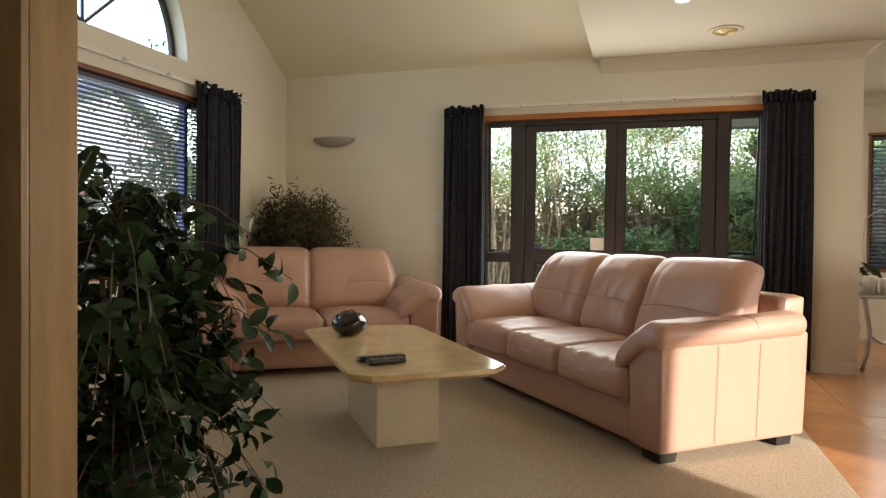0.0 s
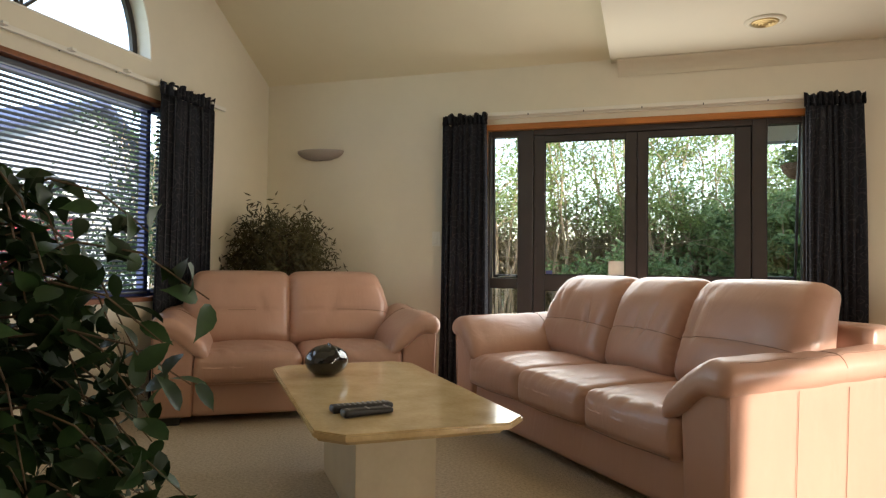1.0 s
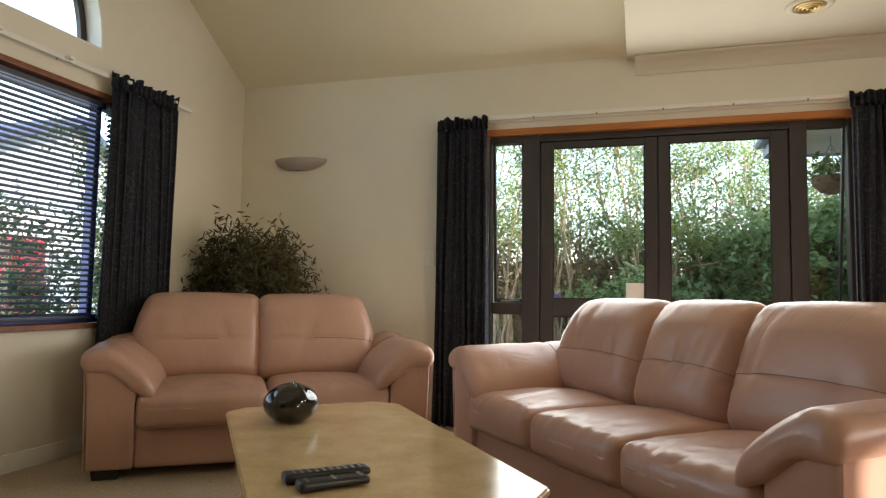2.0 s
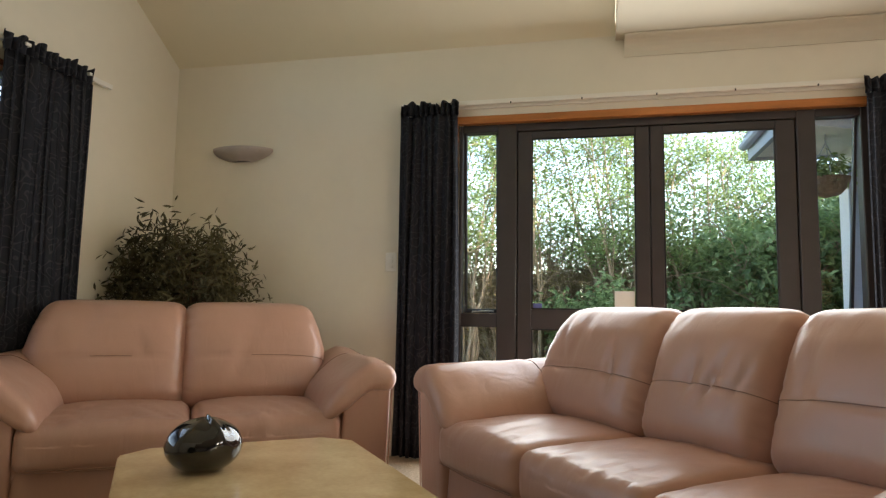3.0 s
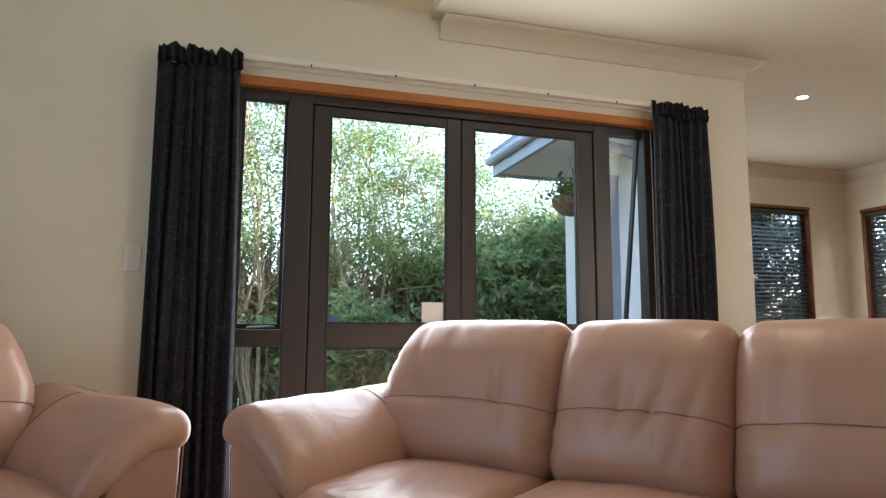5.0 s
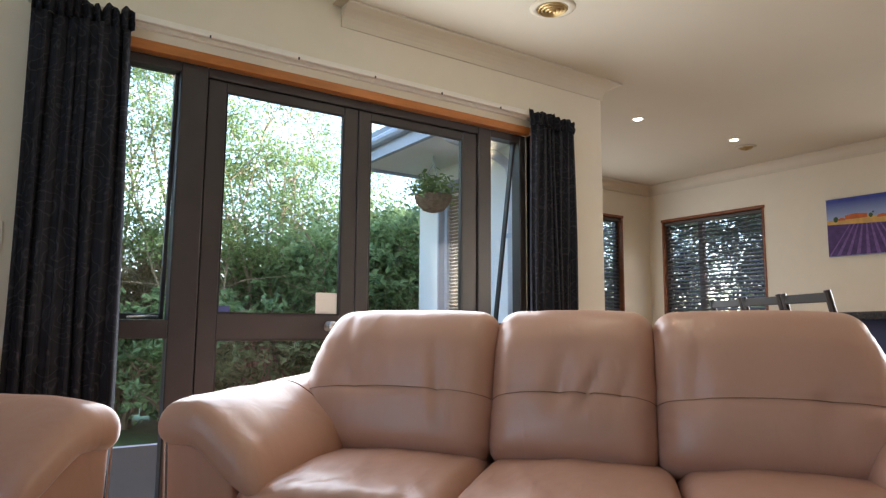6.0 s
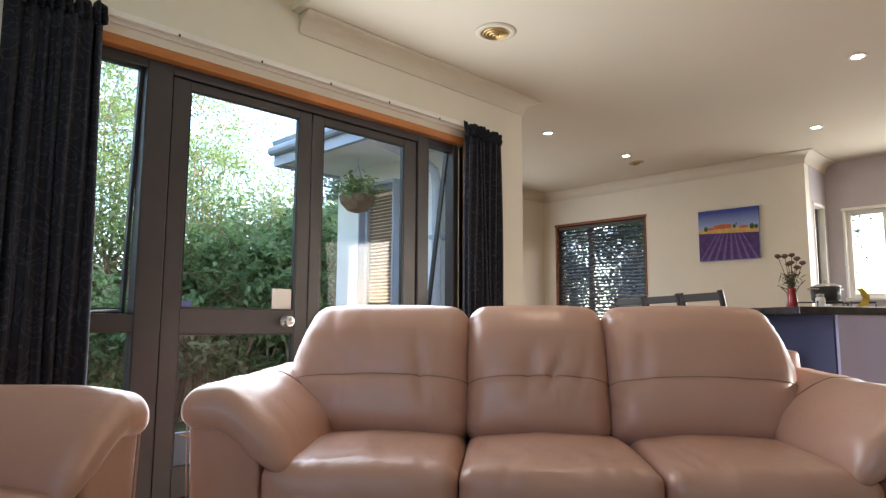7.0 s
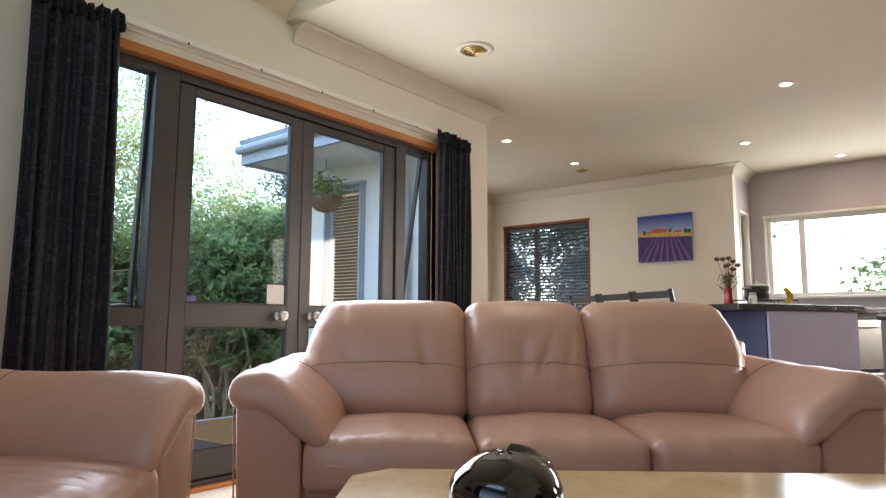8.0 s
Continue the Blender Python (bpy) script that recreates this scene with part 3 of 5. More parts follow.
# dining windows
def plain_window(name, label, axis, c, a0, a1, z0, z1, mullions, material, reveal):
    """A framed window in a wall across x or y at coordinate c."""
    w = thing(name, label, "window", kind="structure")
    bm, rv = bmesh.new(), bmesh.new()

    def put(b, lo, hi, za, zb, d0, d1):
        if axis == "x":
            box(b, c + d0, lo, za, c + d1, hi, zb, bevel=0.003, seg=1)
        else:
            box(b, lo, c + d0, za, hi, c + d1, zb, bevel=0.003, seg=1)
    put(bm, a0 + 0.02, a0 + 0.06, z0 + 0.02, z1 - 0.02, 0.05, 0.10)
    put(bm, a1 - 0.06, a1 - 0.02, z0 + 0.02, z1 - 0.02, 0.05, 0.10)
    put(bm, a0 + 0.06, a1 - 0.06, z1 - 0.06, z1 - 0.02, 0.052, 0.098)
    put(bm, a0 + 0.06, a1 - 0.06, z0 + 0.02, z0 + 0.06, 0.052, 0.098)
    for m in mullions:
        put(bm, m - 0.03, m + 0.03, z0 + 0.06, z1 - 0.06, 0.052, 0.098)
    put(rv, a0, a0 + 0.02, z0, z1, -0.01, 0.10)
    put(rv, a1 - 0.02, a1, z0, z1, -0.01, 0.10)
    put(rv, a0 - 0.01, a1 + 0.01, z1 - 0.02, z1 + 0.01, -0.012, 0.099)
    put(rv, a0 - 0.01, a1 + 0.01, z0 - 0.01, z0 + 0.02, -0.02, 0.099)
    part("window_frame", bm, material, w)
    part("window_reveal", rv, reveal, w)
    edges = [a0 + 0.06] + [v for m in mullions for v in (m - 0.03, m + 0.03)] + [a1 - 0.06]
    for lo, hi in zip(edges[::2], edges[1::2]):
        gb = bmesh.new()
        put(gb, lo - 0.005, hi + 0.005, z0 + 0.055, z1 - 0.055, 0.07, 0.075)
        gp = part("pane", gb, M_GLASS, w)
        gp.visible_shadow = False
    return w


plain_window("window_3", "dark-framed dining room window with a stained timber reveal", "x", EX, 5.80, 7.02, 0.75, 2.07, (6.56,), M_FRAME, M_REDWOOD)
blind("dark venetian blind in the dining room window", EX + 0.03, 5.83, 0.78, 2.04, 1.16, True, M_BLIND_DARK, -32, 0.040, 0.042, "dark venetian blinds")
plain_window("window_4", "dark-framed window with a stained timber reveal in the dining room", "y", DY, 1.86, 3.78, 0.71, 2.10, (2.6,), M_FRAME, M_REDWOOD)
blind("dark venetian blind in the far dining room window", 1.89, DY + 0.03, 0.74, 2.07, 1.86, False, M_BLIND_DARK, 32, 0.040, 0.042, "dark venetian blinds")
plain_window("window_5", "wide white-framed kitchen window above the bench", "x", KX, 1.31, 4.02, 1.10, 2.0, (3.66, 2.4), M_TRIM, M_TRIM)
# out of view; added where low sun through it meets the sofa's end
plain_window("window_8", "unseen white-framed window added to let low sun reach the sofa", "x", KX, -1.77, -0.42, 0.90, 2.37, (), M_TRIM, M_TRIM)
plain_window("window_6", "narrow kitchen side window", "y", 4.16, EX + 0.2, KX - 0.1, 1.10, 2.03, (), M_FRAME, M_TRIM)


# ---- curtains ----
def curtain(label, m, width, top, bottom, folds, seed):
    """A hanging gathered curtain along local x, room side at -y."""
    c = thing("curtain", label, "curtain", m, "dark curtains")
    rng = random.Random(seed)
    n = folds * 12
    ph = [rng.uniform(-0.5, 0.5) for _ in range(folds + 3)]
    am = [rng.uniform(0.35, 1.45) for _ in range(folds + 3)]

    def sheet(z_list, name, amp, flare):
        bm = bmesh.new()
        rows = []
        for z, k in z_list:
            row = []
            spread = 1 + flare * (1 - k)
            for i in range(n + 1):
                u = i / n
                f = u * folds
                j = int(f)
                a = amp * (am[j] * (1 - (f - j)) + am[j + 1] * (f - j)) * (0.55 + 0.45 * (1 - k))
                x = (u - 0.5) * width * spread + width / 2
                y = a * math.sin(2 * math.pi * (f + 0.22 * ph[j] * (1 - k))) + 0.010 * math.sin(2.2 * z + 9 * u + seed)
                x += 0.014 * math.sin(2 * math.pi * f * 2 + 2 * ph[j]) + 0.008 * math.sin(1.7 * z + 13 * u)
                row.append(bm.verts.new((x, y, z)))
            rows.append(row)
        for a, b in zip(rows, rows[1:]):
            for i in range(n):
                bm.faces.new((a[i], a[i + 1], b[i + 1], b[i]))
        ob = part(name, bm, M_CURTAIN, c, smooth=True)
        sol = ob.modifiers.new("thickness", "SOLIDIFY")
        sol.thickness = 0.003
        return ob
    zs = [(bottom + (top - 0.075 - bottom) * i / 22, i / 22) for i in range(23)]
    sheet(zs, "drop", 0.026, 0.10)
    bm = bmesh.new()
    rows = []
    n2 = folds * 18
    for z, amp, out in ((top - 0.078, 0.014, 0), (top - 0.05, 0.020, 0.006), (top - 0.028, 0.012, 0), (top - 0.012, 0.016, 0.004), (top + 0.012, 0.014, 0.0)):
        row = []
        for i in range(n2 + 1):
            u = i / n2
            w = 2 * math.pi * u * folds * 1.55 + 2.6 * noise.noise(Vector((u * folds * 0.8, seed, 0)))
            y = amp * (0.9 + 0.9 * noise.noise(Vector((u * folds * 1.3, seed + 3, z * 9)))) * math.sin(w + 9 * (z - top)) - out
            zz = z + 0.030 * noise.noise(Vector((u * folds * 1.7, seed + 5, z * 4))) * (1 if z > top - 0.02 else 0.3)
            row.append(bm.verts.new((-0.012 + u * (width + 0.024), y, zz)))
        rows.append(row)
    for a, b in zip(rows, rows[1:]):
        for i in range(n2):
            bm.faces.new((a[i], a[i + 1], b[i + 1], b[i]))
    head = part("heading", bm, M_CURTAIN, c, smooth=True)
    sol = head.modifiers.new("thickness", "SOLIDIFY")
    sol.thickness = 0.003
    return c


curtain("dark navy patterned full-length curtain beside the french doors", pose(-1.995, WY - 0.075, 0), 0.34, 2.145, 0.025, 7, 1)
curtain("dark navy patterned full-length curtain beside the wall end", pose(0.57, WY - 0.075, 0), 0.34, 2.145, 0.02, 7, 5)
curtain("dark navy full-length curtain beside the blind-covered window", pose(WX + 0.085, 4.32, 0, 0, 0, -90), 0.53, 2.165, 0.03, 9, 9)


def rail(label, m, length, hooks):
    r = thing("curtain_rail", label, "curtain rail", m, "curtain rails")
    part("track", boxed(0, -0.012, 0, length, 0.012, 0.028, bevel=0.004), M_TRIM, r)
    for k in range(hooks):
        x = length * (k + 0.5) / hooks
        part("bracket", boxed(x - 0.015, 0.0, 0.006, x + 0.015, 0.05, 0.022), M_TRIM, r)
        part("glider", boxed(x + 0.04, -0.016, -0.004, x + 0.047, -0.011, 0.008), M_BLACK_PLASTIC, r)
    return r


rail("white curtain track above the french doors", pose(-2.0, WY - 0.05, 2.13), 2.92, 7)
rail("white curtain track above the wide window", pose(WX + 0.05, 4.52, 2.135, 0, 0, -90), 2.9, 7)
bm = boxed(-2.02, WY - 0.02, 2.118, 0.94, WY, 2.17, bevel=0.004)
tagged(part("trim_rail_board", bm, M_TRIM), "white painted batten behind the curtain track", "trim", kind="structure")

# ---- soft shapes ----
def soft(w, d, h, r, cuts, shape=None):
    """A rounded block centred on the origin; shape moves each point given it and its place in -1..1."""
    bm = bmesh.new()
    bmesh.ops.create_cube(bm, size=2)
    bmesh.ops.subdivide_edges(bm, edges=bm.edges[:], cuts=cuts, use_grid_fill=True)
    half = Vector((w / 2, d / 2, h / 2))
    rad = min(r, *half)
    for v in bm.verts:
        q = v.co.copy()
        p = Vector([half[i] * math.sin(q[i] * math.pi / 2) for i in range(3)])
        inner = Vector([max(-(half[i] - rad), min(half[i] - rad, p[i])) for i in range(3)])
        dlt = p - inner
        if dlt.length > 1e-6:
            p = inner + dlt.normalized() * rad
        if shape:
            p = Vector(shape(p, Vector((p.x / half.x, p.y / half.y, p.z / half.z))))
        v.co = p
    return bm


def wrinkle(p, k, s):
    return noise.noise(Vector((p[0] * k[0] + s, p[1] * k[1], p[2] * k[2] + s * 0.7)))


CUSH_W = 0.555


def sofa(name, label, m, count, seed, arm_w=0.285):
    s = thing(name, label, "sofa", m, "tan leather sofas")
    inner = count * CUSH_W
    half = inner / 2 + arm_w
    seat_w = 2 * (half - 0.234) / count
    # base under the seat cushions, with a shadow gap
    def skirt(p, q):
        return (p.x, p.y + 0.012 * (q.z + 1) * (1 if q.y < 0 else 0) + 0.006 * wrinkle(p, (3, 3, 3), seed), p.z)
    b = soft(2 * (half - 0.235) + 0.02, 0.90, 0.25, 0.025, 11, skirt)
    bmesh.ops.translate(b, verts=b.verts[:], vec=(0, 0.005, 0.185))
    part("base", b, M_LEATHER, s, smooth=True)
    # back frame
    def backshape(p, q):
        return (p.x, p.y + 0.07 * (q.z + 1) / 2, p.z)
    b = soft(2 * half - (0.25 if count > 2 else 0.36), 0.15, 0.68, 0.03, 9, backshape)
    bmesh.ops.translate(b, verts=b.verts[:], vec=(0.05 if count > 2 else -0.055, 0.36, 0.40))
    part("back_frame", b, M_LEATHER, s, smooth=True)
    # seat cushions
    for i in range(count):
        cx = (i - (count - 1) / 2) * seat_w
        def seat(p, q, i=i):
            crown = 0.028 * (1 - abs(q.x) ** 2.6) * (1 - abs(q.y) ** 2.6)
            z = p.z + (crown if q.z > 0 else 0)
            if q.z > 0.2:
                z += 0.006 * wrinkle(p, (7, 5, 3), seed + i * 3.1) * (1 - abs(q.x) ** 4)
                for kx, ky, deep in ((14, 4, 0.020), (26, 7, 0.011)):
                    rid = 1 - abs(noise.noise(Vector(((p.x + 0.3 * p.y) * kx + i * 3, p.y * ky, seed * 2 + i))))
                    z -= deep * max(0, rid - 0.72) * (0.25 + max(0, 0.5 - q.y)) * (1 - abs(q.x) ** 4)
                z -= 0.016 * max(0, q.y) ** 2
            y = p.y - 0.022 * (1 - abs(q.x) ** 3) * (1 - q.z * q.z) * (1 if q.y < 0 else 0)
            return (p.x, y, z)
        b = soft(seat_w - 0.003, 0.72, 0.185, 0.050, 41, seat)
        bmesh.ops.translate(b, verts=b.verts[:], vec=(cx, -0.125, 0.335))
        cush = part("seat_cushion", b, M_LEATHER, s, smooth=True)
        zf = 0.262
        part("seam", tubed([(cx - 0.26, -0.484, zf), (cx, -0.502, zf), (cx + 0.26, -0.484, zf)], 0.0025, 5), M_SEAM, cush)
    # back cushions
    for i in range(count):
        edge = -1 if i == 0 else (1 if i == count - 1 else 0)
        cw = CUSH_W + 0.014 + (0.11 if edge else -0.03) + (0.02 if count == 2 else 0)
        cx = (i - (count - 1) / 2) * CUSH_W * (0.968 if count > 2 else 0.972) + edge * 0.064 - (0.042 if count == 2 else 0)
        def back(p, q, i=i, edge=edge):
            x, y, z = p.x, p.y, p.z
            front = max(0, min(1, 0.5 - q.y * 0.9))
            body = (1 - abs(q.x) ** 4) * (1 - abs(q.z) ** 4)
            y -= front * 0.045 * body
            seam = math.exp(-((q.z + 0.24 - 0.07 * math.cos(1.3 * q.x)) / 0.04) ** 2)
            y += front * 0.007 * seam * (1 - abs(q.x) ** 6)
            near = math.exp(-((q.z + 0.16) / 0.30) ** 2)
            patch = max(0, noise.noise(Vector((p.x * 5 + seed * 3.7 + i * 2.3, p.z * 4, seed))) + 0.10)
            lean = p.x + 0.35 * p.z * math.sin(seed * 2 + i * 1.9)
            ridge = 1 - abs(noise.noise(Vector((lean * 9 + i * 3, p.z * 2.2, seed + i))))
            y += front * 0.062 * max(0, ridge - 0.60) ** 1.5 * patch * 2.2 * (0.45 + near) * (1 - abs(q.x) ** 4)
            side = math.exp(-((abs(q.x) - 0.95) / 0.10) ** 2)
            gather = math.sin(p.z * 100 + 9 * noise.noise(Vector((p.z * 11, q.x * 2, seed + i)))) * (0.4 + noise.noise(Vector((p.z * 6, q.x, seed + 2 * i + 4))))
            y += front * 0.010 * gather * side * (1 - abs(q.z) ** 3)
            up = max(0, q.z)
            if edge and q.x * edge > 0:
                x -= edge * 0.030 * up ** 1.2 * abs(q.x)
                x += edge * 0.022 * max(0, 1 - abs(q.z - 0.02) * 1.4) * abs(q.x)
                y += 0.02 * abs(q.x) ** 6 * front * up
                y -= 0.085 * abs(q.x) ** 4 * max(0, q.y)
            else:
                x *= 1 - 0.012 * up ** 4
            if q.z > 0:
                z += 0.012 * (1 - abs(q.x) ** 3) * q.z
            # the top rolls over backwards and thins out
            y += 0.034 * up ** 2 + 0.055 * max(0, q.z - 0.45) * front
            y -= 0.008 * math.exp(-((q.z + 0.55) / 0.4) ** 2) * front * body
            return (x, y, z)
        turn = Matrix.Rotation(radians(-20), 3, "X")
        move = Vector((cx - (0.026 if count > 2 else 0), 0.250, 0.636))
        b = soft(cw, 0.25, 0.56, 0.078, 51, back)
        bmesh.ops.rotate(b, verts=b.verts[:], matrix=turn)
        bmesh.ops.translate(b, verts=b.verts[:], vec=move)
        cush = part("back_cushion", b, M_LEATHER, s, smooth=True)
        lo, hi = (-0.985, 0.985) if count > 2 else ((-0.2, 0.3) if i == 0 else (-0.05, 0.985))
        pts = []
        for k in range(91):
            u = lo + (hi - lo) * k / 90
            zq = -0.24 + 0.07 * math.cos(1.3 * u)
            over = max(0, abs(u) * cw / 2 - (cw / 2 - 0.078))
            p = Vector((u * cw / 2, -0.125 + 0.078 - math.sqrt(max(0, 0.078 ** 2 - over ** 2)), zq * 0.28))
            p = Vector(back(p, Vector((u, p.y / 0.125, zq)))) + Vector((0, -0.0034, 0))
            pts.append(tuple(turn @ p + move))
        part("seam", tubed(pts, 0.0017, 5), M_SEAM, cush)
    # arms
    for side in (-1, 1):
        inn = inner / 2
        def panel(p, q, side=side):
            x = p.x
            if q.x * side > 0:
                x += side * (0.018 * (q.z + 1) / 2 - 0.01)
            y = p.y - 0.012 * (1 if q.y < 0 else 0) * (q.z + 1) / 2
            return (x + side * 0.003 * wrinkle(p, (3, 4, 4), seed), y, p.z - 0.13 * max(0, -q.x * side) * max(0, q.z))
        b = soft(0.215, 0.90, 0.51, 0.016, 15, panel)
        bmesh.ops.translate(b, verts=b.verts[:], vec=(side * (half - 0.1275), -0.005, 0.315))
        arm = part("arm", b, M_LEATHER, s, smooth=True)
        for y in (-0.14, 0.12):
            xo = side * (half - 0.115 + 0.095)
            part("seam", tubed([(xo - side * 0.006, y, 0.08), (xo + side * 0.002, y, 0.3), (xo + side * 0.010, y, 0.53)], 0.0012, 5), M_SEAM, arm)
        xo = side * (half - 0.022)
        part("seam", tubed([(xo, -0.452, 0.07), (xo + side * 0.006, -0.458, 0.3), (xo + side * 0.012, -0.464, 0.53)], 0.0028, 6), M_LEATHER, arm)
        def pad(p, q, side=side):
            x, y, z = p.x, p.y, p.z
            a = q.x * side            # -1 at the seat, 1 outside
            # inner half slopes down to the seat
            drop = max(0, (0.35 - a) / 1.35)
            z -= 0.155 * drop ** 1.35
            if q.z < 0:
                z -= 0.035 * max(0, 0.5 - abs(a + 0.35))
            z += 0.014 * (1 - abs(a) ** 2) * (1 if q.z > 0 else 0)
            # front end rolls over and droops, back end rises to the back frame
            fr = max(0, -q.y)
            z -= 0.022 * fr ** 6
            z += 0.018 * max(0, q.y)
            z += 0.006 * wrinkle((p.x, p.y, p.z), (9, 7, 4), seed + side * 2)
            rid = 1 - abs(noise.noise(Vector((p.x * 5, p.y * 15, seed + side))))
            z -= 0.018 * max(0, rid - 0.68) * max(0, noise.noise(Vector((p.x * 4, p.y * 4, seed * 3 + side))) + 0.15) * (1 if q.z > 0 else 0)
            crease = math.exp(-((q.y - 0.25) / 0.05) ** 2)
            z -= 0.006 * crease * (1 if q.z > 0 else 0)
            return (x, y, z)
        b = soft(0.335, 0.93, 0.112, 0.054, 37, pad)
        bmesh.ops.translate(b, verts=b.verts[:], vec=(side * (half - 0.155), -0.035, 0.586))
        pad_ob = part("arm_pad", b, M_LEATHER, s, smooth=True)
        def on_pad(u, yq):
            over = max(0, abs(u) * 0.1675 - 0.1135)
            p = Vector((side * u * 0.1675, yq * 0.465, 0.002 + math.sqrt(max(0, 0.054 ** 2 - over ** 2))))
            p = Vector(pad(p, Vector((side * u, yq, 1.0))))
            return tuple(p + Vector((side * (half - 0.155), -0.035, 0.586 + 0.0015)))
        part("seam", tubed([on_pad(0.99 - 1.7 * k / 24, 0.25) for k in range(25)], 0.002, 5), M_SEAM, pad_ob)
        part("seam", tubed([on_pad(0.80, -0.80 + 1.6 * k / 30) for k in range(31)], 0.0014, 5), M_SEAM, pad_ob)
        # lower gusset between pad and seat
        b = soft(0.14, 0.86, 0.30, 0.05, 9)
        bmesh.ops.translate(b, verts=b.verts[:], vec=(side * (inn + 0.08), -0.0, 0.33))
        part("arm_inner", b, M_LEATHER, s, smooth=True)
    for sx in (-1, 1):
        for y in (-0.385, 0.335):
            b = boxed(-0.065, -0.055, 0.0, 0.065, 0.055, 0.075, bevel=0.006)
            for v in b.verts:
                if v.co.z < 0.03:
                    v.co.x *= 0.86
                    v.co.y *= 0.86
            bmesh.ops.translate(b, verts=b.verts[:], vec=(sx * (half - 0.11), y, 0.012))
            part("foot", b, M_FOOT, s)
    return s


sofa("sofa", "tan leather three-seat sofa with plump cushions and black feet", pose(-0.557, 3.692, 0, 0, 0, -49.7), 3, 1.3, 0.275)
sofa("loveseat", "tan leather two-seat sofa with rounded arms before the curtain", pose(-2.715, 4.15, 0, 0, 0, 34), 2, 7.7, 0.305)


# ---- coffee table and what lies on it ----
table = thing("coffee_table", "polished cream travertine coffee table on a block pedestal", "coffee table", pose(-1.55, 2.76, 0.012, 0, 0, -53))
hl, hw, cut = 0.735, 0.36, 0.085
outline = [(-hl + cut, -hw), (hl - cut, -hw), (hl, -hw + cut), (hl, hw - cut), (hl - cut, hw), (-hl + cut, hw), (-hl, hw - cut), (-hl, -hw + cut)]
bm = prism(outline, "z", 0.405, 0.428)
bmesh.ops.bevel(bm, geom=[e for e in bm.edges if abs(e.verts[0].co.z - e.verts[1].co.z) < 1e-5], offset=0.006, segments=2, affect="EDGES")
lower = [bm.verts.new((x * k, y * k, z)) for z, k in ((0.4045, 0.965), (0.384, 0.93)) for x, y in outline]
for i in range(8):
    bm.faces.new((lower[i], lower[(i + 1) % 8], lower[8 + (i + 1) % 8], lower[8 + i]))
bm.faces.new(lower[8:])
bmesh.ops.recalc_face_normals(bm, faces=bm.faces[:])
part("tabletop", bm, M_STONE, table)
bm = bmesh.new()
box(bm, -0.335, -0.155, 0.0, 0.335, 0.155, 0.386, bevel=0.004)
part("pedestal", bm, M_STONE_BASE, table)

TT = 0.442


def ornament(p):
    """Folded, shell-like lobes on a flattened ball."""
    a = math.atan2(p.y, p.x)
    r = math.hypot(p.x, p.y)
    fold = math.exp(-((math.sin(a * 0.5 - 0.6)) / 0.10) ** 2)
    lift = 0.16 * fold * max(0, p.z) ** 0.7 + 0.012 * max(0, p.z) * math.sin(5 * a + 6 * p.z)
    return lift


bm = bmesh.new()
bmesh.ops.create_uvsphere(bm, u_segments=56, v_segments=34, radius=1)
for v in bm.verts:
    k = 1 + ornament(v.co)
    v.co = Vector((v.co.x * 0.105 * k, v.co.y * 0.10 * k, v.co.z * 0.074 * k))
    v.co.z = max(v.co.z, -0.064)
    v.co.z += TT + 0.064
ball = tagged(part("ornament", bm, M_BLACK_GLAZE, smooth=True), "glossy black folded ceramic ornament on the coffee table", "ornament")
ball.location = (-1.895, 2.985, 0)
ball.rotation_euler = (0, 0, radians(-100))


def remote(label, m, length, width, buttons):
    r = thing("remote_control", label, "remote control", m, "remote controls")
    def shape(p, q):
        return (p.x, p.y * (1 - 0.18 * math.cos(q.x * 2.0)), p.z * (1 - 0.15 * q.x))
    b = soft(length, width, 0.024, 0.010, 9, shape)
    bmesh.ops.translate(b, verts=b.verts[:], vec=(0, 0, 0.012))
    part("case", b, M_BLACK_PLASTIC, r, smooth=True)
    first = None
    for i in range(buttons):
        for j in (-1, 0, 1):
            if first is None:
                ob = first = part("button", boxed(-0.004, -0.004, 0, 0.004, 0.004, 0.003, bevel=0.001, seg=1), M_GREY_BUTTON, r)
            else:
                ob = new("button", first.data)
                ob.parent = r
            ob.location = (-length * 0.38 + i * length * 0.76 / (buttons - 1), j * width * 0.24, 0.0225)
    return r


remote("black remote control with rows of grey buttons", pose(-1.425, 2.34, TT, 0, 0, 44), 0.225, 0.052, 10)
remote("smaller black remote control beside the other one", pose(-1.375, 2.275, TT, 0, 0, 46), 0.18, 0.05, 3)


# ---- small wall and ceiling fittings ----
def downlight(x, y):
    d = thing("downlight", "lit recessed downlight with a white ring", "downlight", pose(x, y, FLAT), "recessed downlights")
    ring = lathe([(0.034, 0.0), (0.034, -0.006), (0.046, -0.008), (0.052, -0.004), (0.052, 0.0)], 24)
    part("ring", ring, M_TRIM, d, smooth=True)
    part("bulb", lathe([(0.001, -0.0035), (0.033, -0.003), (0.033, -0.001), (0.001, -0.001)], 20), M_LAMP, d)
    return d


M_LAMP = glow("lamp_glow", (1.0, 0.86, 0.62), 14.0)
for x, y in LAMPS:
    downlight(x, y)
M_BRASS = mat("brass", (0.45, 0.32, 0.14), 0.35, metal=0.8, vary=0.15)


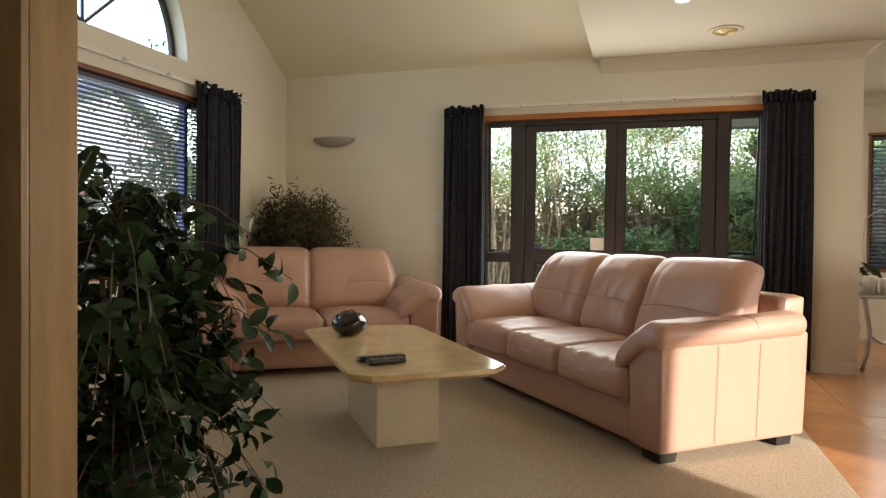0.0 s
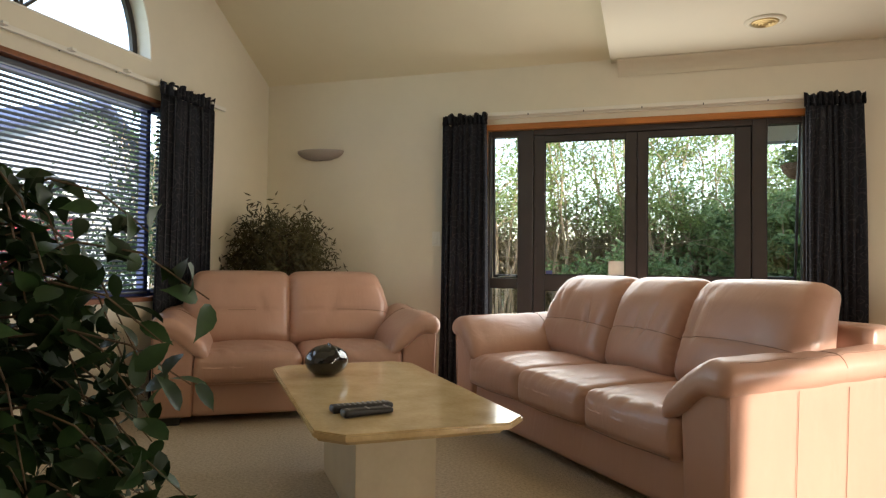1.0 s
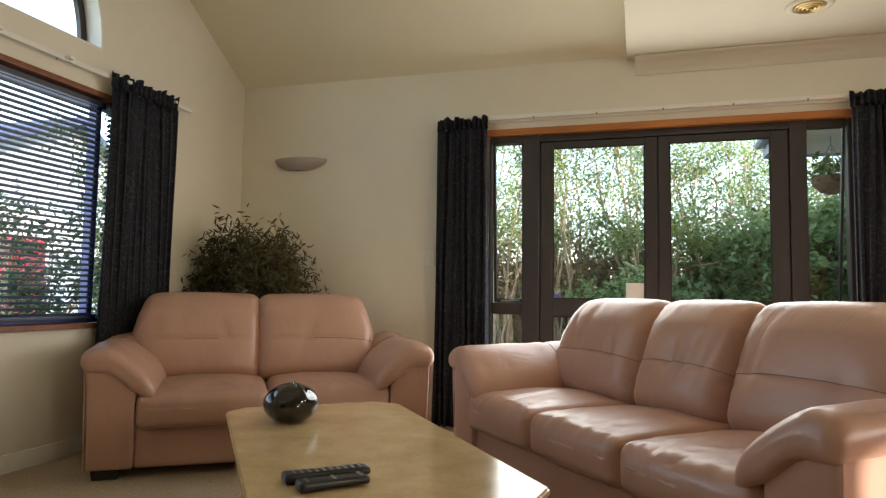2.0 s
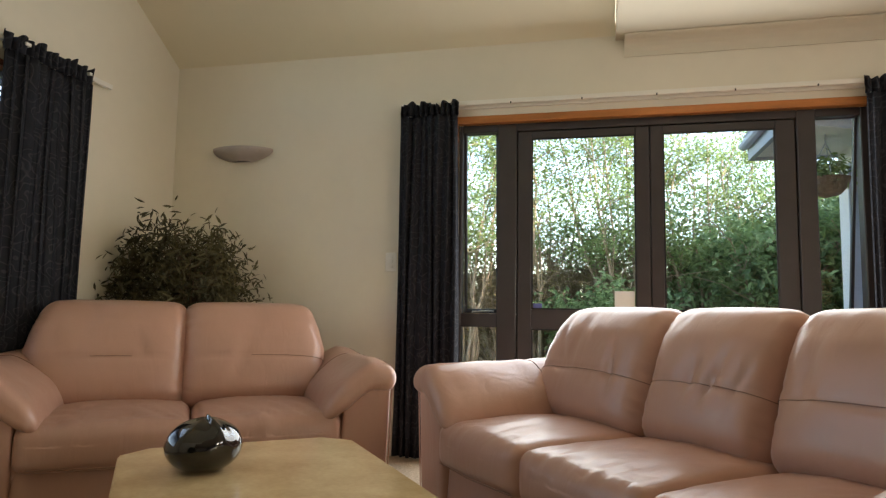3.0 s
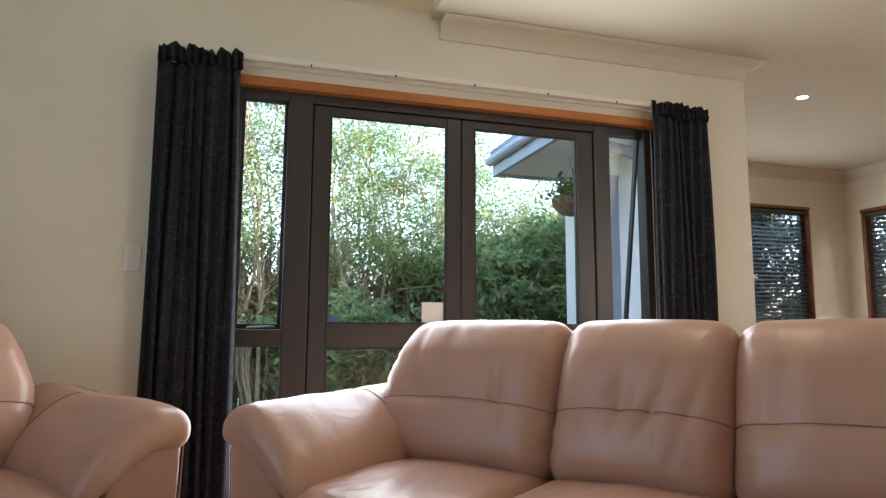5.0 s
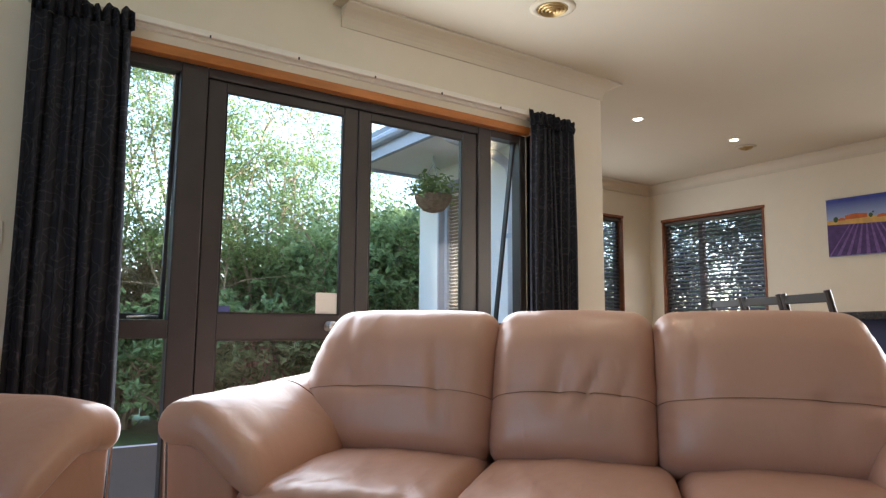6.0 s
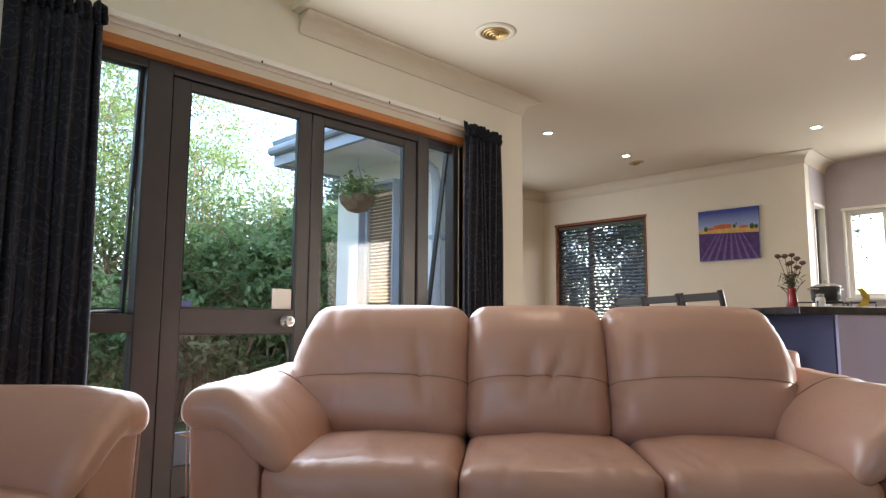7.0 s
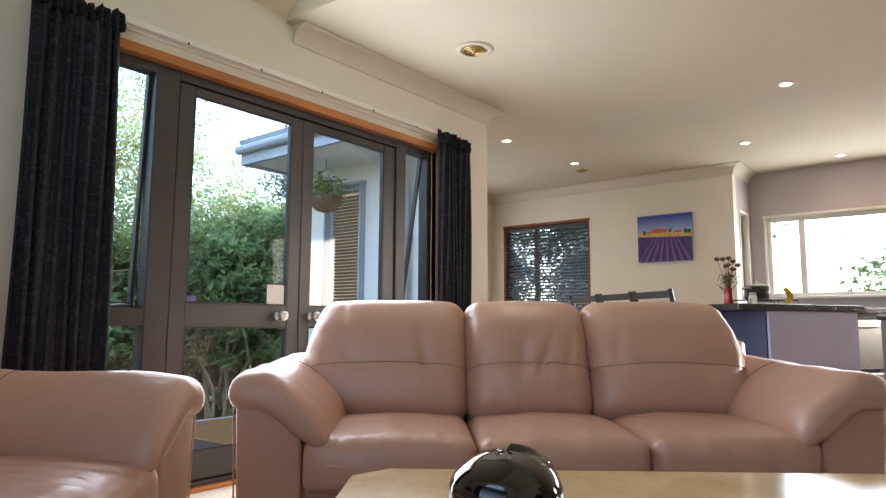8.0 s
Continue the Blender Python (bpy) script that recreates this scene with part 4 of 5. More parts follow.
def vent(label, x, y, r):
    v = thing("ceiling_vent", label, "ceiling vent", pose(x, y, FLAT), "round ceiling vents")
    part("rim", lathe([(r * 0.86, 0.0), (r * 0.86, -0.010), (r, -0.012), (r * 1.25, -0.003), (r * 1.25, 0)], 32), M_CEIL_DIM, v, smooth=True)
    for k in range(4):
        q = r * (0.84 - 0.21 * k)
        part("ring", lathe([(q * 0.80, -0.004 - 0.006 * k), (q * 0.86, -0.020 - 0.004 * k), (q, -0.008 - 0.005 * k), (q * 0.92, -0.002)], 32), M_BRASS, v, smooth=True)
    return v


vent("round brass concentric-ring vent in the flat ceiling", 0.23, 4.59, 0.095)
vent("small round brass vent beside a downlight", 3.50, 5.51, 0.07)

M_SCONCE = mat("taupe_plaster", (0.42, 0.37, 0.34), 0.8)
sc = thing("wall_sconce", "pale plaster half-bowl uplight on the cream wall", "wall light", pose(-3.12, WY, 1.845))
bm = bmesh.new()
n, rings = 20, []
for k in range(9):
    f = k / 8
    r = 0.06 + 0.155 * math.sin(f * math.pi / 2)
    rings.append([bm.verts.new((r * math.cos(math.pi + math.pi * i / n), 0.62 * r * math.sin(math.pi + math.pi * i / n), 0.08 * f ** 1.4)) for i in range(n + 1)])
for a, b in zip(rings, rings[1:]):
    for i in range(n):
        bm.faces.new((a[i], a[i + 1], b[i + 1], b[i]))
bm.faces.new(rings[0])
part("bowl", bm, M_SCONCE, sc, smooth=True).modifiers.new("thickness", "SOLIDIFY").thickness = 0.008
part("back_plate", boxed(-0.06, -0.012, 0.0, 0.06, 0.0, 0.09, bevel=0.003), M_TRIM, sc)
sw = thing("light_switch", "white plastic light switch beside the curtain", "light switch", pose(-2.075, WY, 1.12))
part("plate", boxed(-0.036, -0.009, 0.0, 0.036, 0, 0.116, bevel=0.004), M_TRIM, sw)
for k in (0.02, 0.05, 0.08):
    part("rocker", boxed(-0.012, -0.014, k, 0.012, -0.008, k + 0.018, bevel=0.002), M_TRIM, sw)

# ---- picture ----
pic = thing("picture", "canvas print of a lavender field below a farmhouse and blue sky", "picture", pose(EX - 0.002, 5.19, 1.50, 0, 0, -90))
PW, PH = 0.605, 0.525
M_SKY = mat("print_sky", (0.02, 0.035, 0.24), 0.6, vary=0.35, scale=3, dark=(0.04, 0.07, 0.34))
nt = M_SKY.node_tree
sky_at = nt.nodes.new("ShaderNodeSeparateXYZ")
nt.links.new(nt.nodes.new("ShaderNodeTexCoord").outputs["Object"], sky_at.inputs["Vector"])
sky_fade = nt.nodes.new("ShaderNodeMapRange")
sky_fade.inputs["From Min"].default_value = PH * 0.62
sky_fade.inputs["From Max"].default_value = PH * 0.95
nt.links.new(sky_at.outputs["Z"], sky_fade.inputs["Value"])
sky_mix = nt.nodes.new("ShaderNodeMix")
sky_mix.data_type = "RGBA"
sky_mix.inputs["A"].default_value = (0.34, 0.44, 0.68, 1)
nt.links.new(sky_fade.outputs[0], sky_mix.inputs["Factor"])
nt.links.new(nt.nodes["Principled BSDF"].inputs["Base Color"].links[0].from_socket, sky_mix.inputs["B"])
nt.links.new(sky_mix.outputs["Result"], nt.nodes["Principled BSDF"].inputs["Base Color"])
part("canvas", boxed(0, -0.03, 0, PW, 0, PH, bevel=0.003), M_SKY, pic)
part("field", boxed(0.002, -0.032, 0.004, PW - 0.002, -0.029, PH * 0.56), mat("print_lavender", (0.07, 0.035, 0.15), 0.7, vary=0.4, scale=25), pic)
part("wheat", prism([(0.002, PH * 0.555), (PW - 0.002, PH * 0.50), (PW - 0.002, PH * 0.58), (0.30, PH * 0.66), (0.002, PH * 0.62)], "y", -0.034, -0.029), mat("print_wheat", (0.60, 0.38, 0.12), 0.7, vary=0.2, scale=20), pic)
M_LILAC = mat("print_lilac", (0.17, 0.10, 0.30), 0.7, vary=0.3, scale=40)
for k in range(-9, 10):
    xt, xb = PW * 0.55 + k * 0.033, PW * 0.55 + k * 0.082
    a, b2 = max(0.004, min(PW - 0.004, xb - 0.016)), max(0.004, min(PW - 0.004, xb + 0.016))
    c, d = max(0.004, min(PW - 0.004, xt + 0.005)), max(0.004, min(PW - 0.004, xt - 0.005))
    if b2 - a > 0.004 and c - d > 0.002:
        part("lavender_strip", prism([(a, 0.006), (b2, 0.006), (c, PH * 0.54), (d, PH * 0.54)], "y", -0.0335, -0.030), M_LILAC, pic)
M_PRINT_HOUSE = mat("print_house", (0.50, 0.13, 0.04), 0.7, vary=0.2, scale=20)
for x0, x1, z0, z1 in ((0.16, 0.34, 0.62, 0.71), (0.10, 0.16, 0.61, 0.66), (0.42, 0.50, 0.60, 0.655)):
    part("farmhouse", prism([(x0, PH * z0), (x1, PH * z0), (x1, PH * (z1 - 0.02)), ((x0 + x1) / 2, PH * z1), (x0, PH * (z1 - 0.02))], "y", -0.035, -0.030), M_PRINT_HOUSE, pic)
M_PRINT_TREE = mat("print_tree", (0.05, 0.10, 0.03), 0.7)
for x, z, r in ((0.08, 0.635, 0.02), (0.37, 0.65, 0.016), (0.39, 0.70, 0.007), (0.54, 0.62, 0.022), (0.58, 0.61, 0.018)):
    part("painted_tree", prism([(x + r * math.cos(2 * math.pi * k / 10), PH * z + 1.3 * r * math.sin(2 * math.pi * k / 10)) for k in range(10)], "y", -0.036, -0.031), M_PRINT_TREE, pic)


# ---- foliage ----
def leaf_mesh(centres, normals, spins, lengths, width):
    """Many folded pointed leaves in one mesh: four outline points and a sunk midrib."""
    n = len(centres)
    verts, faces = np.zeros((n, 6, 3)), []
    up = np.array([0.0, 0.0, 1.0])
    nn = normals / np.linalg.norm(normals, axis=1)[:, None]
    side = np.cross(nn, up + 1e-3)
    side /= np.linalg.norm(side, axis=1)[:, None]
    fwd = np.cross(side, nn)
    a = np.cos(spins)[:, None] * side + np.sin(spins)[:, None] * fwd
    b = np.cross(nn, a)
    L, W = lengths[:, None], lengths[:, None] * width
    verts[:, 0] = centres - a * L * 0.5
    verts[:, 1] = centres - a * L * 0.12 + b * W * 0.5 + nn * W * 0.12
    verts[:, 2] = centres + a * L * 0.22 + b * W * 0.36 + nn * W * 0.08
    verts[:, 3] = centres + a * L * 0.55 - nn * L * 0.10
    verts[:, 4] = centres + a * L * 0.22 - b * W * 0.36 + nn * W * 0.08
    verts[:, 5] = centres - a * L * 0.12 - b * W * 0.5 + nn * W * 0.12
    base = np.arange(n)[:, None] * 6
    quads = np.concatenate([base + np.array([0, 1, 2, 3]), base + np.array([0, 3, 4, 5])])
    me = bpy.data.meshes.new("leaves")
    me.from_pydata(verts.reshape(-1, 3).tolist(), [], quads.tolist())
    return me


def oval_leaves(centres, normals, spins, lengths, width):
    """Drooping oval leaves with a pointed tip, folded along the midrib, in one mesh."""
    stations = ((-0.5, 0.0, 0.0), (-0.36, 0.34, 0.02), (-0.14, 0.5, 0.03), (0.10, 0.46, 0.015), (0.30, 0.27, -0.03), (0.44, 0.09, -0.08), (0.58, 0.0, -0.15))
    nn = normals / np.linalg.norm(normals, axis=1)[:, None]
    side = np.cross(nn, np.array([0.001, 0.001, 1.001]))
    side /= np.linalg.norm(side, axis=1)[:, None]
    fwd = np.cross(side, nn)
    a = np.cos(spins)[:, None] * side + np.sin(spins)[:, None] * fwd
    b = np.cross(nn, a)
    L = lengths[:, None]
    rows = []
    for s, w, drop in stations:
        mid = centres + a * L * s + nn * L * drop
        for k in (-1, 0, 1):
            rows.append(mid + b * (L * width * w * k) + nn * (L * width * w * 0.22 * abs(k)))
    verts = np.stack(rows, axis=1)
    quads = []
    base = np.arange(len(centres))[:, None] * 21
    for i in range(6):
        for k in (0, 1):
            quads.append(base + np.array([3 * i + k, 3 * i + k + 1, 3 * i + k + 4, 3 * i + k + 3]))
    me = bpy.data.meshes.new("leaves")
    me.from_pydata(verts.reshape(-1, 3).tolist(), [], np.concatenate(quads).tolist())
    me.polygons.foreach_set("use_smooth", [True] * len(me.polygons))
    return me


def foliage_material(name, light, dark, trans):
    m = bpy.data.materials.new(name)
    m.use_nodes = True
    nt = m.node_tree
    b = nt.nodes["Principled BSDF"]
    geo = nt.nodes.new("ShaderNodeNewGeometry")
    mix = nt.nodes.new("ShaderNodeMix")
    mix.data_type = "RGBA"
    mix.inputs["A"].default_value = (*dark, 1)
    mix.inputs["B"].default_value = (*light, 1)
    drift = nt.nodes.new("ShaderNodeTexNoise")
    drift.inputs["Scale"].default_value = 3.2
    drift.inputs["Detail"].default_value = 2
    nt.links.new(geo.outputs["Position"], drift.inputs["Vector"])
    even = nt.nodes.new("ShaderNodeMapRange")
    even.inputs["From Min"].default_value = 0.36
    even.inputs["From Max"].default_value = 0.64
    nt.links.new(drift.outputs["Fac"], even.inputs["Value"])
    half = nt.nodes.new("ShaderNodeMath")
    half.operation = "MULTIPLY_ADD"
    half.inputs[1].default_value = 0.45
    half2 = nt.nodes.new("ShaderNodeMath")
    half2.operation = "MULTIPLY"
    half2.inputs[1].default_value = 0.55
    nt.links.new(even.outputs[0], half2.inputs[0])
    nt.links.new(geo.outputs["Random Per Island"], half.inputs[0])
    nt.links.new(half2.outputs[0], half.inputs[2])
    nt.links.new(half.outputs[0], mix.inputs["Factor"])
    nt.links.new(mix.outputs["Result"], b.inputs["Base Color"])
    b.inputs["Roughness"].default_value = 0.55
    b.inputs["Specular IOR Level"].default_value = 0.3
    tr = nt.nodes.new("ShaderNodeBsdfTranslucent")
    nt.links.new(mix.outputs["Result"], tr.inputs["Color"])
    ms = nt.nodes.new("ShaderNodeMixShader")
    ms.inputs[0].default_value = trans
    nt.links.new(b.outputs[0], ms.inputs[1])
    nt.links.new(tr.outputs[0], ms.inputs[2])
    nt.links.new(ms.outputs[0], nt.nodes["Material Output"].inputs["Surface"])
    return m


M_TREE_LEAF = foliage_material("tree_leaf", (0.40, 0.50, 0.19), (0.14, 0.21, 0.08), 0.5)
M_BUSH_LEAF = foliage_material("bush_leaf", (0.42, 0.54, 0.24), (0.09, 0.16, 0.06), 0.45)
M_TWIG_LEAF = foliage_material("twiggy_leaf", (0.42, 0.34, 0.16), (0.18, 0.145, 0.065), 0.45)
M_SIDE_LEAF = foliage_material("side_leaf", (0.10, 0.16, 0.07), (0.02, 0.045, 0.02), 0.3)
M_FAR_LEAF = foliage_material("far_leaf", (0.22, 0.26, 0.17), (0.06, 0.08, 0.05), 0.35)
M_FICUS = foliage_material("ficus_foliage", (0.026, 0.062, 0.018), (0.009, 0.024, 0.008), 0.12)
M_PALMLEAF = foliage_material("palm_foliage", (0.16, 0.14, 0.062), (0.024, 0.024, 0.012), 0.12)


def garden_tree(label, x, y, height, stems, spread, clumps, per, size, leaf, seed, low=0.45, category="tree", group="garden trees", clump=(0.14, 0.13, 0.10)):
    """A multi-stemmed tree: bent tapering stems with side limbs, and leaves in loose clumps along them."""
    rng = np.random.default_rng(seed)
    t = thing("tree", label, category, pose(x, y, -0.16), group)
    wood = bmesh.new()
    tips = []
    for s in range(stems):
        a = rng.uniform(0, 2 * math.pi)
        lean = rng.uniform(0.25, 1.0) * spread
        h = height * rng.uniform(0.75, 1.0)
        pts = [(0.10 * math.cos(a), 0.10 * math.sin(a), 0)]
        for k in range(1, 7):
            f = k / 6
            pts.append((0.10 * math.cos(a) + lean * math.cos(a) * f ** 1.3 + rng.normal(0, 0.05), 0.10 * math.sin(a) + 0.6 * lean * math.sin(a) * f ** 1.3 + rng.normal(0, 0.05), h * f))
        tube(wood, pts, rng.uniform(0.016, 0.030), 6, 0.005)
        for k in range(2, 7):
            for _ in range(2):
                p = Vector(pts[k])
                e = p + Vector((rng.normal(0, 0.28), rng.normal(0, 0.22), rng.uniform(0.1, 0.45)))
                mid = (p + e) / 2 + Vector((rng.normal(0, 0.05), 0, 0.05))
                tube(wood, [p, mid, e], 0.008, 5, 0.003)
                tips.append((e, k / 6))
                tips.append((mid, k / 6))
    part("trunk", wood, M_GARDEN_BARK, t)
    good = [e for e, f in tips if f >= low]
    c, nrm = [], []
    for k in range(clumps):
        e = good[int(rng.integers(len(good)))]
        q = np.array(e) + rng.normal(0, 0.10, 3)
        pts = q + rng.normal(0, 1, (per, 3)) * np.array(clump) * rng.uniform(0.6, 1.25)
        c.append(pts)
        nrm.append(rng.normal(0, 0.6, (per, 3)) + np.array([0, -0.4, 0.8]))
    c, nrm = np.concatenate(c), np.concatenate(nrm)
    me = leaf_mesh(c, nrm, rng.uniform(0, 2 * math.pi, len(c)), size * rng.uniform(0.7, 1.25, len(c)), 0.5)
    me.materials.append(leaf)
    crown = new("crown", me)
    crown.parent = t
    return t


light = "light green multi-stemmed garden tree with thin bare trunks"
for k, (x, y, h) in enumerate(((-4.6, 8.6, 4.0), (-3.4, 8.9, 4.3), (-2.3, 8.5, 4.1), (-1.4, 8.9, 4.2), (-0.5, 8.6, 3.9), (0.35, 9.0, 3.2), (1.4, 9.5, 2.7), (2.5, 9.6, 2.3))):
    garden_tree(light, x, y, h, 10, 1.0, 300, 60, 0.038, M_TREE_LEAF, 20 + k, 0.47, clump=(0.16, 0.14, 0.085))
for k, (x, y, h) in enumerate(((-4.6, 9.5, 1.8), (-3.7, 9.3, 1.65), (-2.8, 9.4, 1.75), (-1.9, 9.3, 1.65), (-1.0, 9.4, 1.75), (-0.2, 9.4, 1.7), (0.6, 9.6, 1.7))):
    garden_tree("twiggy brownish shrub before the timber fence", x, y, h + 0.1, 40, 0.8, 230, 34, 0.036, M_TWIG_LEAF, 40 + k, 0.2, "shrub", "twiggy shrubs")
for k, (x, y, h) in enumerate(((0.98, 8.35, 1.75), (1.45, 8.85, 2.0), (2.2, 8.6, 2.1), (3.0, 9.0, 2.2), (0.75, 9.0, 1.5), (-0.55, 8.6, 0.95))):
    garden_tree("dense dark green broad-leaved shrub in the garden", x, y, h, 10, 0.6, 330, 26, 0.078, M_BUSH_LEAF, 60 + k, 0.1, "shrub", "dense shrubs", (0.075, 0.075, 0.05))
for k, (x, y, h) in enumerate(((-7.6, 8.5, 3.5), (-8.6, 9.3, 3.3), (-7.6, 6.9, 1.7))):
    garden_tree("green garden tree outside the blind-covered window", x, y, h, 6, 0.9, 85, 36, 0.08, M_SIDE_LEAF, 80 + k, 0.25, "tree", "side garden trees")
for k, (x, y, h) in enumerate(((6.6, 3.0, 1.7), (6.3, 6.2, 2.2))):
    garden_tree("leafy shrub outside the kitchen windows", x, y, h, 7, 0.7, 90, 36, 0.08, M_BUSH_LEAF, 95 + k, 0.2, "shrub", "kitchen garden shrubs")
# out of view, added only to block the sun at the kitchen window
for k, (x, y, h) in enumerate(((9.0, -2.2, 4.6), (9.2, -0.9, 4.8), (9.0, 0.4, 4.6), (9.6, 1.5, 4.4))):
    garden_tree("unseen tall leafy tree added to shade the kitchen side of the house", x, y, h, 8, 0.9, 300, 30, 0.11, M_BUSH_LEAF, 130 + k, 0.2, "tree", "kitchen side trees")
# the tree at 6.9, 5.1 is added to block sun at the dining window
for k, (x, y, h) in enumerate(((7.0, 7.4, 3.1), (6.6, 8.6, 3.2), (5.0, 9.6, 3.2), (3.9, 9.9, 3.0), (6.9, 6.2, 2.9), (6.9, 5.1, 3.4), (7.8, 5.6, 3.3), (4.5, 9.1, 3.3), (3.5, 9.4, 3.2), (5.4, 8.6, 3.3))):
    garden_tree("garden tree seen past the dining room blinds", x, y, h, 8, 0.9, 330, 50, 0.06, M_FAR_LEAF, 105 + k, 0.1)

# ---- garden ----
M_LAWN = mat("lawn", (0.07, 0.13, 0.035), 0.95, vary=0.4, scale=8, bump=0.8, bump_scale=90)
tagged(part("ground", boxed(-400, -400, -0.60, 400, 400, -0.16), M_LAWN), "mown green lawn around the house", "lawn", kind="structure")
M_PALING = mat("weathered_paling", (0.30, 0.24, 0.16), 0.9, vary=0.25, scale=5, stretch=(6, 6, 0.6), per_object=0.18)
fence = thing("fence", "weathered brown timber paling fence behind the trees", "fence", pose(0, 10.0, -0.16))
part("rail", boxed(-7, 0.02, 0.25, 5, 0.06, 0.34), M_PALING, fence)
part("rail", boxed(-7, 0.02, 1.15, 5, 0.06, 1.24), M_PALING, fence)
first = None
for k in range(78):
    if first is None:
        ob = first = part("paling", boxed(-0.070, 0, 0.03, 0.070, 0.018, 1.55, bevel=0.003, seg=1), M_PALING, fence)
    else:
        ob = new("paling", first.data)
        ob.parent = fence
    ob.matrix_basis = pose(-6.9 + k * 0.153, random.uniform(-0.006, 0.0), random.uniform(-0.03, 0.02), 0, random.uniform(-0.6, 0.6), 0)
M_DECK = mat("weathered_deck", (0.64, 0.56, 0.56), 0.7, vary=0.2, scale=4, stretch=(0.5, 6, 6), per_object=0.12)
deck = thing("deck", "weathered grey-brown timber deck outside the doors", "deck", pose(-3.6, 5.36, 0), kind="structure")
first = None
for k in range(16):
    if first is None:
        ob = first = part("board", boxed(0, 0.003, -0.055, 4.70, 0.133, -0.03, bevel=0.004, seg=1), M_DECK, deck)
    else:
        ob = new("board", first.data)
        ob.parent = deck
    ob.location = (0, k * 0.139, 0)
part("bearer", boxed(0.02, 0.02, -0.20, 4.68, 0.12, -0.056), M_DECK, deck)
part("bearer", boxed(0.02, 2.05, -0.20, 4.68, 2.15, -0.056), M_DECK, deck)

# wing of the house outside the doors
eave = thing("eave", "grey eave with gutter over the white wing wall", "eave", kind="structure")
part("soffit", boxed(0.49, WY + 0.16, 2.235, PX - 0.12, 7.30, 2.26), M_WHITE_WALL, eave)
part("fascia", boxed(0.45, WY + 0.16, 2.21, 0.49, 7.34, 2.39, bevel=0.004), M_FASCIA, eave)
part("fascia", boxed(0.49, 7.30, 2.21, 4.4, 7.34, 2.39, bevel=0.004), M_FASCIA, eave)
part("roof", prism([(0.44, 2.392), (2.8, 3.05), (2.8, 3.10), (0.42, 2.43)], "y", WY + 0.16, 7.34), M_FASCIA, eave)
gut = bmesh.new()
tube(gut, [(0.42, WY + 0.2, 2.34), (0.42, 7.34, 2.34)], 0.04, 10)
part("gutter", gut, M_FASCIA, eave)
dp = thing("downpipe", "white round rainwater downpipe on the wing wall", "downpipe", kind="structure")
part("pipe", tubed([(0.40, 5.92, 2.26), (0.50, 5.92, 2.17), (0.92, 5.92, 2.10), (1.05, 5.92, 2.04), (1.075, 5.92, 1.92), (1.075, 5.92, -0.1)], 0.038, 12), mat("pale_pipe", (0.55, 0.56, 0.60), 0.5), dp, smooth=True)
for z in (0.4, 1.5):
    part("clip", boxed(1.03, 5.875, z, 1.14, 5.965, z + 0.03), M_FASCIA, dp)
plain = plain_window("window_7", "grey-framed wing window with closed bamboo-coloured blind", "x", PX - 0.12 - 0.06, 6.44, 6.92, 0.55, 2.06, (), M_FASCIA, M_FASCIA)
blind("tan venetian blind behind the wing window", PX - 0.10, 6.47, 0.60, 2.02, 0.42, True, mat("tan_blind", (0.24, 0.20, 0.15), 0.6), 40, 0.03, 0.028)

basket = thing("hanging_basket", "coir hanging basket with trailing green plants under the eave", "hanging basket", pose(0.83, 6.62, 1.90))
bm = lathe([(0.02, -0.14), (0.09, -0.12), (0.14, -0.06), (0.155, 0.0), (0.14, 0.0), (0.10, -0.03)], 20)
for v in bm.verts:
    v.co *= 1 + 0.05 * wrinkle(v.co, (20, 20, 20), 3)
part("bowl", bm, mat("coir", (0.20, 0.13, 0.075), 0.95, vary=0.4, scale=30, bump=1.0), basket)
for k in range(3):
    a = 2 * math.pi * k / 3 + 0.4
    part("chain", tubed([(0.15 * math.cos(a), 0.15 * math.sin(a), 0), (0, 0, 0.27)], 0.004, 5), M_FASCIA, basket)
part("hook", tubed([(0, 0, 0.27), (0, 0.01, 0.31), (0, 0, 0.335)], 0.005, 6), M_FASCIA, basket)
rng = np.random.default_rng(7)
c = rng.normal(0, 1, (420, 3)) * np.array([0.10, 0.10, 0.055]) + np.array([0, 0, 0.06])
me = leaf_mesh(c, rng.normal(0, 0.6, (420, 3)) + np.array([0, 0, 0.8]), rng.uniform(0, 6.3, 420), rng.uniform(0.03, 0.07, 420), 0.4)
me.materials.append(M_TREE_LEAF)
ob = new("plant", me)
ob.parent = basket

# neighbouring house seen through the west blind
nb = thing("neighbour_house", "neighbouring house with a dark blue-grey roof and red door", "house", pose(-11.0, 9.9, -0.16))
part("wall", boxed(-5, -3.6, 0, 0, 3.2, 2.5), M_WHITE_WALL, nb)
part("gable", prism([(-3.6, 2.5), (3.2, 2.5), (0.6, 4.2)], "x", -0.1, 0.0), M_FASCIA, nb)
M_ROOF = mat("slate_roof", (0.05, 0.065, 0.13), 0.6, vary=0.2, scale=4)
part("roof", prism([(-4.1, 2.35), (0.6, 4.35), (3.6, 2.35), (3.6, 2.2), (0.6, 4.2), (-4.1, 2.2)], "x", -5.2, 0.35), M_ROOF, nb)
part("garage_door", boxed(-0.05, -3.2, 0.3, 0.03, 0.2, 2.0, bevel=0.01), mat("red_door", (0.35, 0.03, 0.05), 0.5), nb)


